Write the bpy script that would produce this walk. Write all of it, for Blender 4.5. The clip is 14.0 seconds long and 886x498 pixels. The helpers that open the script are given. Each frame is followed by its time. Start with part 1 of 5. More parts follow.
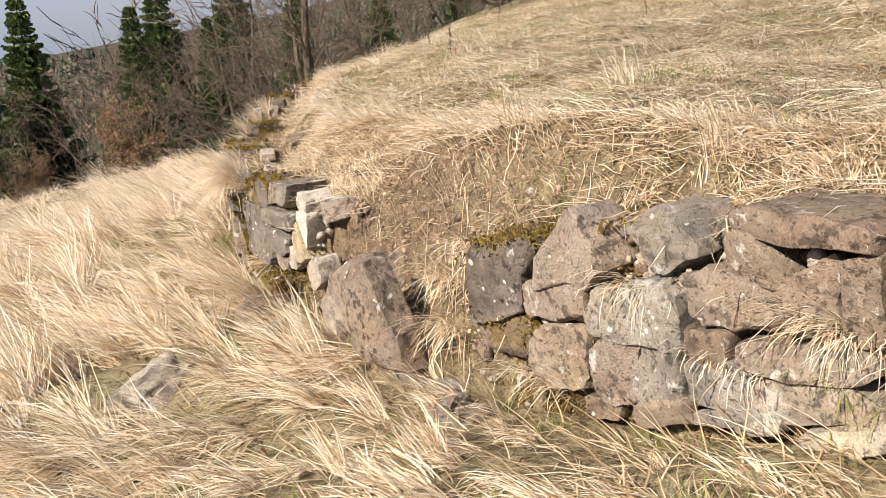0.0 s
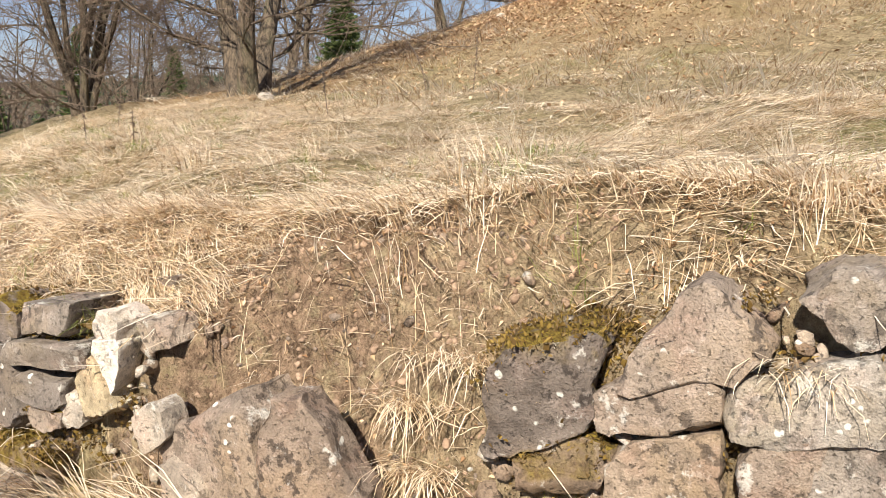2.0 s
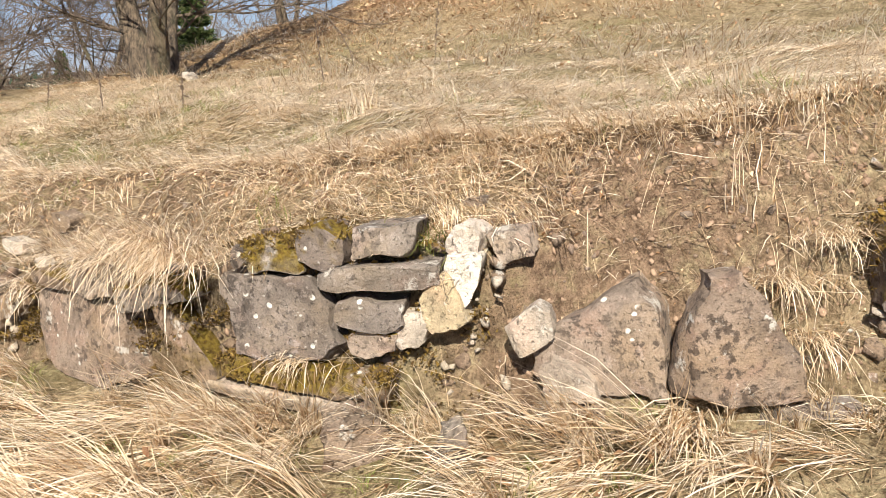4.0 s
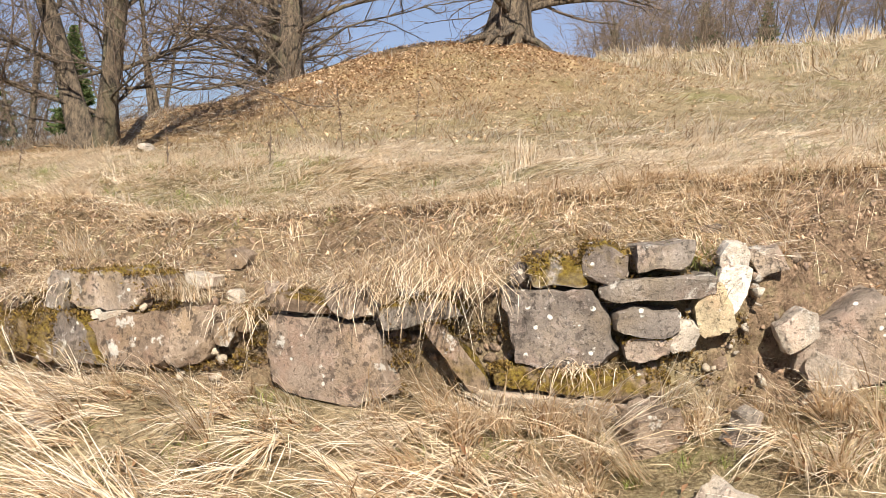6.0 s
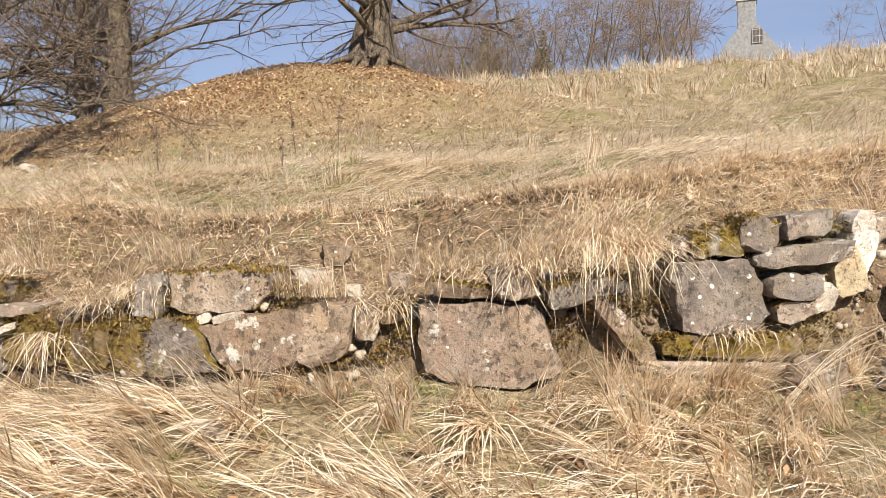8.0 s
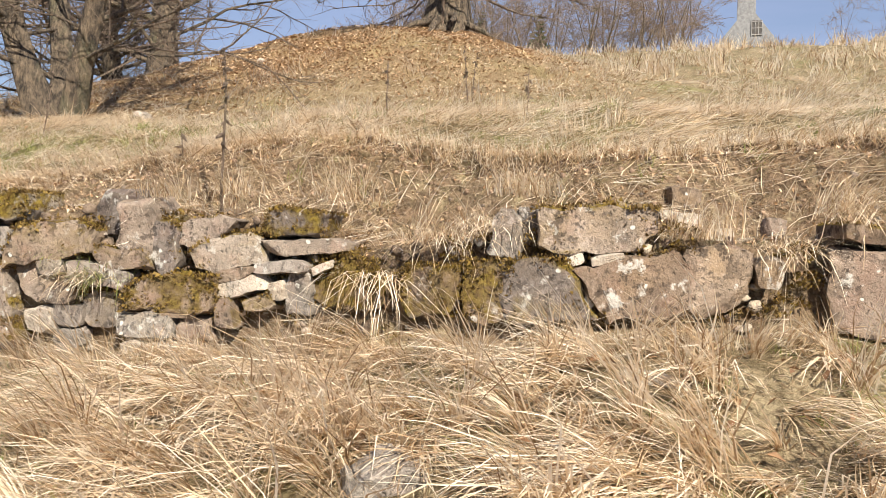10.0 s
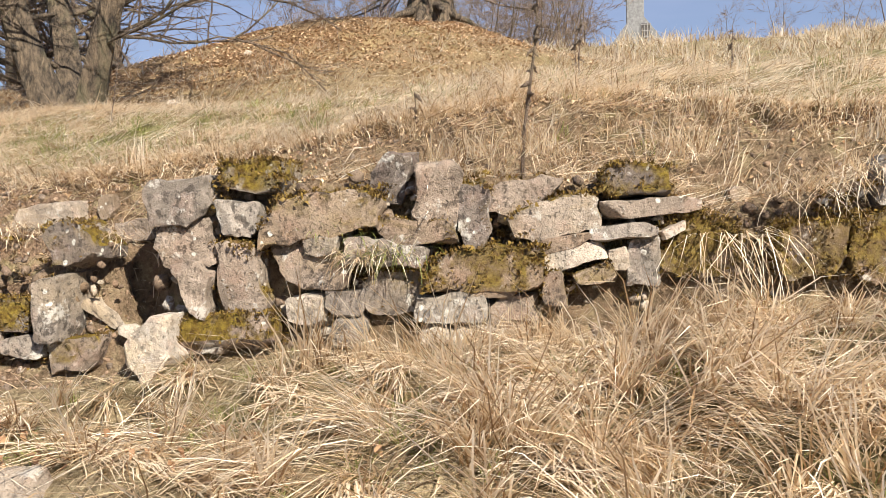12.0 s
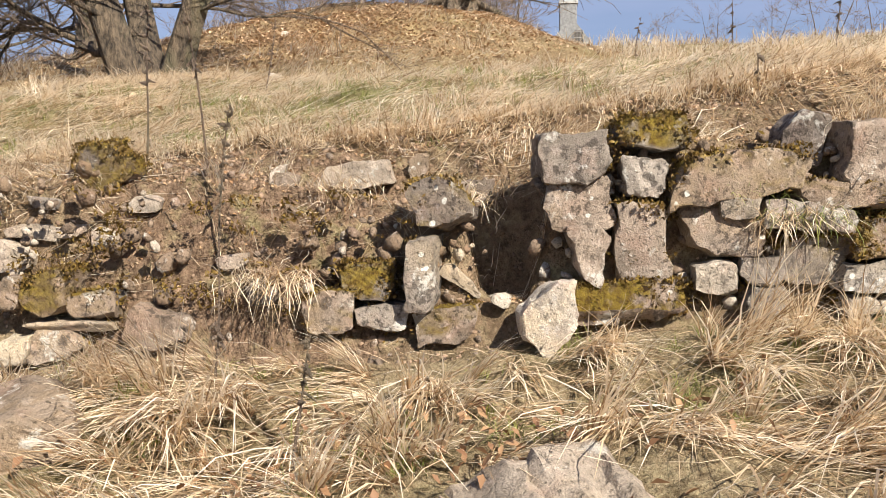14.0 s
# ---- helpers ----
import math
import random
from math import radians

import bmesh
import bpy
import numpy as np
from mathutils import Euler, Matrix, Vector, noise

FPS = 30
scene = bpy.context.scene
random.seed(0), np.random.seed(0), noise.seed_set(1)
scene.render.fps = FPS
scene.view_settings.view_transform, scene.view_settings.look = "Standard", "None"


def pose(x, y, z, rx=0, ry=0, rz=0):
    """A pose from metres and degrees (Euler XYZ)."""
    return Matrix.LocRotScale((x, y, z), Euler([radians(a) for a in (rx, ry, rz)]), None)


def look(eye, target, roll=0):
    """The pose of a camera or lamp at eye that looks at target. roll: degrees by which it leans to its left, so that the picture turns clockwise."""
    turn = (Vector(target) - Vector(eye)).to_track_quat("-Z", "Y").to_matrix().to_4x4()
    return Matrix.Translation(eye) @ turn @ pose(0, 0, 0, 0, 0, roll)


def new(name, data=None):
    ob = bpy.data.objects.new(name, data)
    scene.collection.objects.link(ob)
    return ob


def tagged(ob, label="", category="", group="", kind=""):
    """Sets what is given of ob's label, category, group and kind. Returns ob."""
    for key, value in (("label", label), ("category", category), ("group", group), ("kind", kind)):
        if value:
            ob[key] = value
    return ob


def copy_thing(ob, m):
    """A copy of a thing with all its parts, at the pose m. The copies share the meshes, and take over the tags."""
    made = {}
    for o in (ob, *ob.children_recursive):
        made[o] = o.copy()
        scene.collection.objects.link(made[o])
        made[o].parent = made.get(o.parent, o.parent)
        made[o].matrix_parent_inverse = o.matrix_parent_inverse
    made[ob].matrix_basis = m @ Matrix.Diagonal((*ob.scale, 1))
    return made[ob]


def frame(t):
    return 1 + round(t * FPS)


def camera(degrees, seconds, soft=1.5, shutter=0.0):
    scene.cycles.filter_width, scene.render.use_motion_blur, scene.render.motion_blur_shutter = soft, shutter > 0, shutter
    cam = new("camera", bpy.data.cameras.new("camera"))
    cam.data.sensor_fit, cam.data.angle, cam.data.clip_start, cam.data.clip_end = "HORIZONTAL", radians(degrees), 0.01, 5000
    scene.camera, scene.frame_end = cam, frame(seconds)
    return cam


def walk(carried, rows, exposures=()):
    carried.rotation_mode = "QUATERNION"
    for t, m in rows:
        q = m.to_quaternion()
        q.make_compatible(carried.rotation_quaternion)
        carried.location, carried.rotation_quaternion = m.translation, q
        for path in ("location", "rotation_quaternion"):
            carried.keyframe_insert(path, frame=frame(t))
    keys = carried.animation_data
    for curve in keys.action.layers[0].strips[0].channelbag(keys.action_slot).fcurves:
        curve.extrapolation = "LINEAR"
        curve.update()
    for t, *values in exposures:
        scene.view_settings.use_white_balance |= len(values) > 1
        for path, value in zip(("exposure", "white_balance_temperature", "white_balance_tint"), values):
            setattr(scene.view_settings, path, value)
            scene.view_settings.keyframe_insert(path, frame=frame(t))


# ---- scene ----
cam = camera(53.8, 14.0, 0.6)
PATH = [
    (0, (-0.037, -0.047, 1.624), (-0.046, 1.86, 1.021), -3.3),
    (0.5, (-0.344, 0.362, 1.538), (-0.152, 2.3, 1.084), -1.3),
    (1, (-0.643, 0.656, 1.477), (-0.212, 2.576, 1.12), 0.1),
    (1.5, (-0.964, 0.979, 1.373), (-0.278, 2.827, 1.035), 0.5),
    (2, (-1.344, 1.24, 1.34), (-0.334, 2.928, 0.979), 0.1),
    (2.5, (-1.744, 1.439, 1.315), (-0.5, 2.984, 1.065), 1.9),
    (3, (-2.177, 1.726, 1.237), (-0.844, 3.188, 0.948), 1.4),
    (3.5, (-2.702, 1.945, 1.146), (-1.355, 3.366, 0.739), 0.2),
    (4, (-3.137, 2.276, 1.065), (-1.767, 3.684, 0.69), -1.2),
    (4.2, (-3.272, 2.384, 1.063), (-1.873, 3.775, 0.736), -1.2),
    (6.3, (-4.929, 3.726, 0.739), (-3.214, 4.745, 0.603), -0.3),
    (6.5, (-5.006, 3.904, 0.707), (-3.245, 4.844, 0.577), -1.0),
    (7, (-5.224, 4.325, 0.623), (-3.377, 5.087, 0.533), -2.5),
    (7.2, (-5.328, 4.452, 0.603), (-3.468, 5.182, 0.514), -2.5),
    (9.3, (-5.695, 6.388, 0.426), (-3.796, 7.006, 0.317), 0.8),
    (9.5, (-5.711, 6.607, 0.384), (-3.815, 7.229, 0.251), 1.1),
    (10, (-5.767, 7.006, 0.33), (-3.872, 7.632, 0.208), 0.9),
    (10.2, (-5.758, 7.212, 0.307), (-3.868, 7.85, 0.166), -0.7),
    (10.5, (-5.753, 7.533, 0.278), (-3.847, 8.133, 0.193), 0.3),
    (11, (-5.749, 8.056, 0.198), (-3.807, 8.514, 0.067), -0.0),
    (11.5, (-5.746, 8.58, 0.136), (-3.786, 8.953, -0.014), -1.2),
    (11.7, (-5.744, 8.766, 0.125), (-3.784, 9.141, -0.013), -1.9),
    (11.9, (-5.732, 8.988, 0.12), (-3.774, 9.376, 0.003), -1.5),
    (12, (-5.737, 9.095, 0.107), (-3.778, 9.48, 0.002), -1.1),
    (12.5, (-5.797, 9.675, 0.062), (-3.855, 10.143, -0.023), -1.3),
    (13, (-5.786, 10.218, 0.02), (-3.856, 10.734, -0.067), -0.8),
    (13.5, (-5.781, 10.701, -0.013), (-3.814, 11.055, -0.078), 0.5),
    (14, (-5.72, 11.176, -0.055), (-3.732, 11.371, -0.157), 0.1),
]
walk(cam, [(t, look(eye, target, roll)) for t, eye, target, roll in PATH], [(0, 0.44), (1.5, 0.56), (14, 0.57)])

# ---- world, sun ----
SUN_AZ, SUN_EL = radians(222), radians(38)      # towards the sun, from +x anticlockwise
world = bpy.data.worlds.new("world")
scene.world = world
world.use_nodes = True
wn = world.node_tree.nodes
sky = wn.new("ShaderNodeTexSky")
sky.sky_type, sky.sun_disc = "NISHITA", False
sky.sun_elevation, sky.sun_rotation = SUN_EL, math.pi / 2 - SUN_AZ
sky.air_density, sky.dust_density, sky.ozone_density = 1.0, 0.0, 5.0
wn["Background"].inputs[1].default_value = 0.06
# thin streaky clouds, mixed into the sky
wl = world.node_tree.links
coord = wn.new("ShaderNodeTexCoord")
cmap = wn.new("ShaderNodeMapping")
cmap.inputs["Scale"].default_value = (1.6, 1.6, 11.0)
cno = wn.new("ShaderNodeTexNoise")
cno.inputs["Scale"].default_value, cno.inputs["Detail"].default_value = 1.6, 6
crm = wn.new("ShaderNodeMapRange")
crm.inputs[1].default_value, crm.inputs[2].default_value, crm.inputs[4].default_value = 0.46, 0.8, 0.85
cmx = wn.new("ShaderNodeMix")
cmx.data_type = "RGBA"
cmx.inputs[7].default_value = (5.2, 6.0, 8.9, 1)
crm.inputs[3].default_value = 0.5
wl.new(coord.outputs["Generated"], cmap.inputs[0])
wl.new(cmap.outputs[0], cno.inputs["Vector"])
wl.new(cno.outputs[0], crm.inputs[0])
wl.new(crm.outputs[0], cmx.inputs[0])
wl.new(sky.outputs[0], cmx.inputs[6])
wl.new(cmx.outputs[2], wn["Background"].inputs[0])
sun_dir = Vector((math.cos(SUN_AZ) * math.cos(SUN_EL), math.sin(SUN_AZ) * math.cos(SUN_EL), math.sin(SUN_EL)))
sun_data = bpy.data.lights.new("sun", "SUN")
sun_data.energy, sun_data.angle, sun_data.color = 7.2, radians(0.53), (1.0, 0.93, 0.825)
sun = new("sun", sun_data)
sun.matrix_world = look(sun_dir * 50, (0, 0, 0))

# ---- the lie of the land ----
FACE_Y = (-6, 1.0, 2.6, 3.3, 3.8, 4.5, 5.1, 6.0, 6.6, 7.3, 8.0, 9.0, 10.0, 11.0, 12.0, 13.2, 16)
FACE_X = (3.5, 1.55, 0.53, 0.07, -0.40, -0.78, -1.15, -1.53, -1.68, -1.88, -1.98, -2.03, -2.12, -2.16, -2.2, -2.38, -2.6)


def face(y):
    """x of the wall's face at y."""
    return np.interp(y, FACE_Y, FACE_X)


def foot(y):
    return np.interp(y, (-8, 0, 1.9, 2.3, 3.0, 4.0, 5.0, 7.4, 9.4, 11.5, 12.8, 16, 22, 40), (1.2, 0.75, 0.40, 0.24, -0.03, -0.23, -0.29, -0.26, -0.49, -0.65, -0.74, -1.1, -2.0, -5))


def wall_top(y):
    return np.interp(y, (-2, 1.0, 2.3, 2.9, 3.3, 3.6, 4.2, 4.5, 5.1, 5.5, 6.1, 7.0, 7.4, 7.8, 8.2, 8.7, 9.0, 10.0, 11.0, 11.2, 11.6, 12.2, 13.2, 15),
                     (1.5, 1.1, 0.90, 0.74, 0.50, 0.40, 0.38, 0.44, 0.46, 0.40, 0.12, 0.12, 0.26, 0.24, 0.12, 0.05, 0.18, 0.22, 0.20, -0.02, -0.1, 0.02, 0.08, -0.1))


def rough(x, y, f, seed):
    """Soft bumps, about -1 to 1."""
    r = np.random.RandomState(seed)
    out = 0.0
    for k in range(7):
        a, p, g = r.rand() * 6.28, r.rand() * 6.28, f * (0.6 + 1.4 * r.rand())
        out = out + np.sin(g * (x * math.cos(a) + y * math.sin(a)) + p + 1.3 * np.sin(0.7 * g * (y * math.cos(a) - x * math.sin(a)) + 2 * p))
    return out / 3.2


def ease(v, a, b):
    t = np.clip((v - a) / (b - a), 0, 1)
    return t * t * (3 - 2 * t)


def mound(x, y):
    return np.exp(-((x - 10.6) / 2.5) ** 2 / 1.6 - (np.abs(y - 13.9) / np.where(y > 13.9, 4.6, 4.1)) ** 2.3)


def field(x, y):
    z = np.interp(x, (-40, -2.5, -1.2, 0, 2, 5, 8, 10.5, 14, 17.7, 20, 22, 25, 45, 80, 110, 160, 260), (-2, 0.2, 0.58, 0.88, 1.03, 1.3, 1.7, 2.15, 2.95, 3.85, 4.5, 4.85, 5.0, 7.4, 13.0, 18.0, 23.5, 24.0))
    z = z + 1.5 * mound(x, y) + 0.45 * np.exp(-((x - 6.8) / 2.6) ** 2 - ((y - 18.2) / 2.6) ** 2) + 0.06 * np.clip(4 - y, 0, 10)
    z = z - 0.10 * np.clip(y - 9.5, 0, 6) * ease(-x, -2.0, 1.5)
    z = z - 0.035 * np.clip(y - 17, 0, 60) ** 1.25 - 0.02 * np.clip(-8 - y, 0, 200)
    return z + 0.05 * rough(x, y, 1.3, 3) + 0.03 * rough(x, y, 3.1, 4) + 0.016 * rough(x, y, 8.0, 15)


def sod_edge(y):
    """How far behind the face the turf of the field breaks off."""
    return 0.66 + 0.24 * ease(y, 5.4, 6.8) + 0.09 * rough(0 * y, y, 2.6, 6) + 0.03 * rough(0 * y, y, 9, 8)


def height(x, y):
    x, y = np.asarray(x, float), np.asarray(y, float)
    d = x - face(y)
    fallen = np.maximum(ease(y, 3.25, 3.6) * ease(-y, -4.45, -4.15), ease(y, 11.15, 11.7))
    low = foot(y) + 0.19 * np.minimum(d, 0) - 0.12 * np.clip(-8 - d, 0, 60) + 0.04 * rough(x, y, 1.9, 1) * ease(-d, 0.0, 0.6) + 0.025 * rough(x, y, 4.7, 2) + (0.028 + 0.035 * ease(-d, 1.3, 2.2)) * rough(x, y, 8.0, 16) * ease(-d, 0.1, 0.7)
    top = wall_top(y) + 0.02 * rough(x, y, 6, 5) + 0.012 * rough(x, y, 19, 9)
    breach = ease(y, 3.3, 3.6) * ease(-y, -4.45, -4.15)
    rise = ease(d, 0.06 - 0.10 * fallen - 0.20 * breach, 0.17 + (0.45 - 0.22 * ease(y, 9, 10)) * fallen)
    z = low + (top - low) * rise
    sod = sod_edge(y)
    lip = 0.16 + 0.10 * rough(0 * y, y, 3.3, 17)
    step = (1 - lip) * ease(d, 0.16 + 0.26 * ease(y, 5.6, 7.0), sod - 0.03) + lip * ease(d, sod - 0.025, sod + 0.035)
    up = field(x, y)
    z = z + (up - z) * step
    z = z + ease(d, 0.1, 0.3) * ease(sod + 0.1 - d, 0, 0.1) * (0.018 * rough(x, y, 13, 12) + 0.010 * rough(x, y, 31, 13))
    hollow = ease(y, 11.06, 11.16) * ease(-y, -11.50, -11.36) * ease(d, -0.02, 0.06) * ease(0.46 - d, 0, 0.10)
    z = z + (np.minimum(z, foot(y) + 0.16) - z) * hollow
    far = np.hypot(x - 5, y - 5)
    hills = 55 * ease(far, 350, 900) * (0.55 + 0.45 * np.sin(np.arctan2(y, x) * 3 + 1.0)) - 17 * ease(far, 18, 90) * ease(y - 0.4 * x, 4, 30)
    return z + hills


# ---- materials ----
def material(name):
    m = bpy.data.materials.new(name)
    m.use_nodes = True
    return m, m.node_tree.nodes, m.node_tree.links, m.node_tree.nodes["Principled BSDF"]


def node(n, kind, **values):
    o = n.new(kind)
    for key, value in values.items():
        o.inputs[key.replace("_", " ")].default_value = value
    return o


def mix(n, l, fac, a, b, blend="MIX"):
    o = n.new("ShaderNodeMix")
    o.data_type, o.blend_type = "RGBA", blend
    for i, v in ((0, fac), (6, a), (7, b)):
        if isinstance(v, bpy.types.NodeSocket):
            l.new(v, o.inputs[i])
        else:
            o.inputs[i].default_value = v if i == 0 else (*v, 1)
    return o.outputs[2]


def noise_at(n, l, vec, scale, detail=4, lo=0.35, hi=0.65, rough_=0.6):
    o = node(n, "ShaderNodeTexNoise", Scale=scale, Detail=detail, Roughness=rough_)
    l.new(vec, o.inputs["Vector"])
    r = n.new("ShaderNodeMapRange")
    r.inputs[1].default_value, r.inputs[2].default_value = lo, hi
    l.new(o.outputs[0], r.inputs[0])
    return r.outputs[0]


def times(n, l, a, b, how="MULTIPLY"):
    o = n.new("ShaderNodeMath")
    o.operation = how
    for i, v in ((0, a), (1, b)):
        if isinstance(v, bpy.types.NodeSocket):
            l.new(v, o.inputs[i])
        else:
            o.inputs[i].default_value = v
    return o.outputs[0]


def bump(n, l, b, height_socket, strength, distance):
    o = node(n, "ShaderNodeBump", Strength=strength, Distance=distance)
    l.new(height_socket, o.inputs["Height"])
    if b.inputs["Normal"].links:
        l.new(b.inputs["Normal"].links[0].from_socket, o.inputs["Normal"])
    l.new(o.outputs[0], b.inputs["Normal"])


TONES = {"pink": (0.28, 0.226, 0.180), "grey": (0.27, 0.238, 0.204), "brown": (0.245, 0.188, 0.139), "dark": (0.185, 0.156, 0.134),
         "pale": (0.42, 0.365, 0.30), "plaster": (0.60, 0.555, 0.485), "ochre": (0.46, 0.38, 0.25)}
stone_materials = {}


def stone_material(tone, moss):
    """Weathered sandstone: mottled, stained, with lichen, and moss on what faces up."""
    if (tone, moss) in stone_materials:
        return stone_materials[tone, moss]
    m, n, l, b = material("sandstone_" + tone)
    c = TONES[tone]
    geo, info = n.new("ShaderNodeNewGeometry"), n.new("ShaderNodeObjectInfo")
    vec = n.new("ShaderNodeVectorMath")
    l.new(geo.outputs["Position"], vec.inputs[0])
    p = vec.outputs[0]
    light, deep = [min(0.9, v * 1.30) for v in c], [v * 0.66 for v in c]
    col = mix(n, l, noise_at(n, l, p, 5, 7, 0.34, 0.66, 0.62), deep, light)
    tan = (c[0] * 1.14, c[1] * 1.05, c[2] * 0.86)
    col = mix(n, l, times(n, l, noise_at(n, l, p, 2.6, 4, 0.48, 0.66, 0.6), 0.75), col, tan)
    rose = (c[0] * 1.06, c[1] * 0.93, c[2] * 0.90)
    col = mix(n, l, times(n, l, noise_at(n, l, p, 7.5, 4, 0.52, 0.66, 0.55), 0.7), col, rose)
    # blackish crust in blotches that crowd together on some parts of the face
    crowd = noise_at(n, l, p, 3.4, 3, 0.38, 0.58)
    blotch = noise_at(n, l, p, 21, 6, 0.52, 0.585, 0.64)
    dim = 0.88 if tone in ("dark", "brown", "grey", "pink") else 0.45
    col = mix(n, l, times(n, l, times(n, l, blotch, crowd), dim), col, (c[0] * 0.30, c[1] * 0.29, c[2] * 0.29))
    # pale crust, ragged
    col = mix(n, l, times(n, l, noise_at(n, l, p, 15, 9, 0.57, 0.62, 0.7), 0.42), col, [min(0.8, v * 1.35 + 0.10) for v in c])
    grain = noise_at(n, l, p, 150, 3, 0.35, 0.65, 0.6)
    col = mix(n, l, 1.0, col, mix(n, l, grain, (0.84, 0.84, 0.83), (1.12, 1.12, 1.12)), "MULTIPLY")
    pits = noise_at(n, l, p, 58, 4, 0.60, 0.67, 0.55)
    col = mix(n, l, times(n, l, pits, 0.6), col, [v * 0.34 for v in c])
    hue = mix(n, l, info.outputs["Random"], (0.86, 0.81, 0.77), (1.16, 1.16, 1.14))
    col = mix(n, l, 1.0, col, hue, "MULTIPLY")
    vor = node(n, "ShaderNodeTexVoronoi", Scale=20 if tone != "dark" else 14, Randomness=1.0)
    warp = n.new("ShaderNodeTexNoise")
    warp.inputs["Scale"].default_value = 25
    add = n.new("ShaderNodeVectorMath")
    add.operation = "MULTIPLY_ADD"
    l.new(p, warp.inputs["Vector"])
    l.new(warp.outputs["Color"], add.inputs[0])
    add.inputs[1].default_value = (0.02, 0.02, 0.02)
    l.new(p, add.inputs[2])
    l.new(add.outputs[0], vor.inputs["Vector"])
    spot = n.new("ShaderNodeMapRange")
    spot.inputs[1].default_value, spot.inputs[2].default_value, spot.inputs[3].default_value, spot.inputs[4].default_value = *((0.15, 0.20) if tone == "dark" else (0.20, 0.26)), 1, 0
    l.new(vor.outputs["Distance"], spot.inputs[0])
    some = noise_at(n, l, p, 6, 3, *((0.47, 0.50) if tone == "dark" else (0.61, 0.65)))
    lichen = times(n, l, spot.outputs[0], some)
    if tone not in ("plaster", "ochre", "pale"):
        col = mix(n, l, times(n, l, lichen, 0.85), col, (0.68, 0.66, 0.58))
    patch = noise_at(n, l, p, 6.5, 9, 0.59, 0.63, 0.72)
    col = mix(n, l, times(n, l, patch, 0.6), col, (0.62, 0.59, 0.52))
    h = times(n, l, noise_at(n, l, p, 13, 8, 0.2, 0.8, 0.6), times(n, l, noise_at(n, l, p, 46, 6, 0.3, 0.7, 0.7), 0.3), "ADD")
    if moss:
        sep = n.new("ShaderNodeSeparateXYZ")
        l.new(geo.outputs["Normal"], sep.inputs[0])
        up = n.new("ShaderNodeMapRange")
        up.inputs[1].default_value, up.inputs[2].default_value = (0.0, 0.5) if moss == 1 else (-0.4, 0.2)
        l.new(sep.outputs[2], up.inputs[0])
        where = times(n, l, up.outputs[0], noise_at(n, l, p, 9 if moss == 1 else 7, 6, 0.40, 0.50))
        green = mix(n, l, noise_at(n, l, p, 40, 4), (0.13, 0.075, 0.014), (0.31, 0.22, 0.035))
        col = mix(n, l, where, col, green)
        fuzz = noise_at(n, l, p, 220, 3, 0.2, 0.8)
        h = times(n, l, h, times(n, l, where, times(n, l, fuzz, 1.6), "MULTIPLY"), "ADD")
    l.new(col, b.inputs["Base Color"])
    b.inputs["Roughness"].default_value = 0.93
    b.inputs["Specular IOR Level"].default_value = 0.25
    bump(n, l, b, h, 0.9, 0.016)
    bump(n, l, b, times(n, l, times(n, l, grain, 0.35), times(n, l, pits, -1.2), "ADD"), 0.9, 0.006)
    stone_materials[tone, moss] = m
    return m


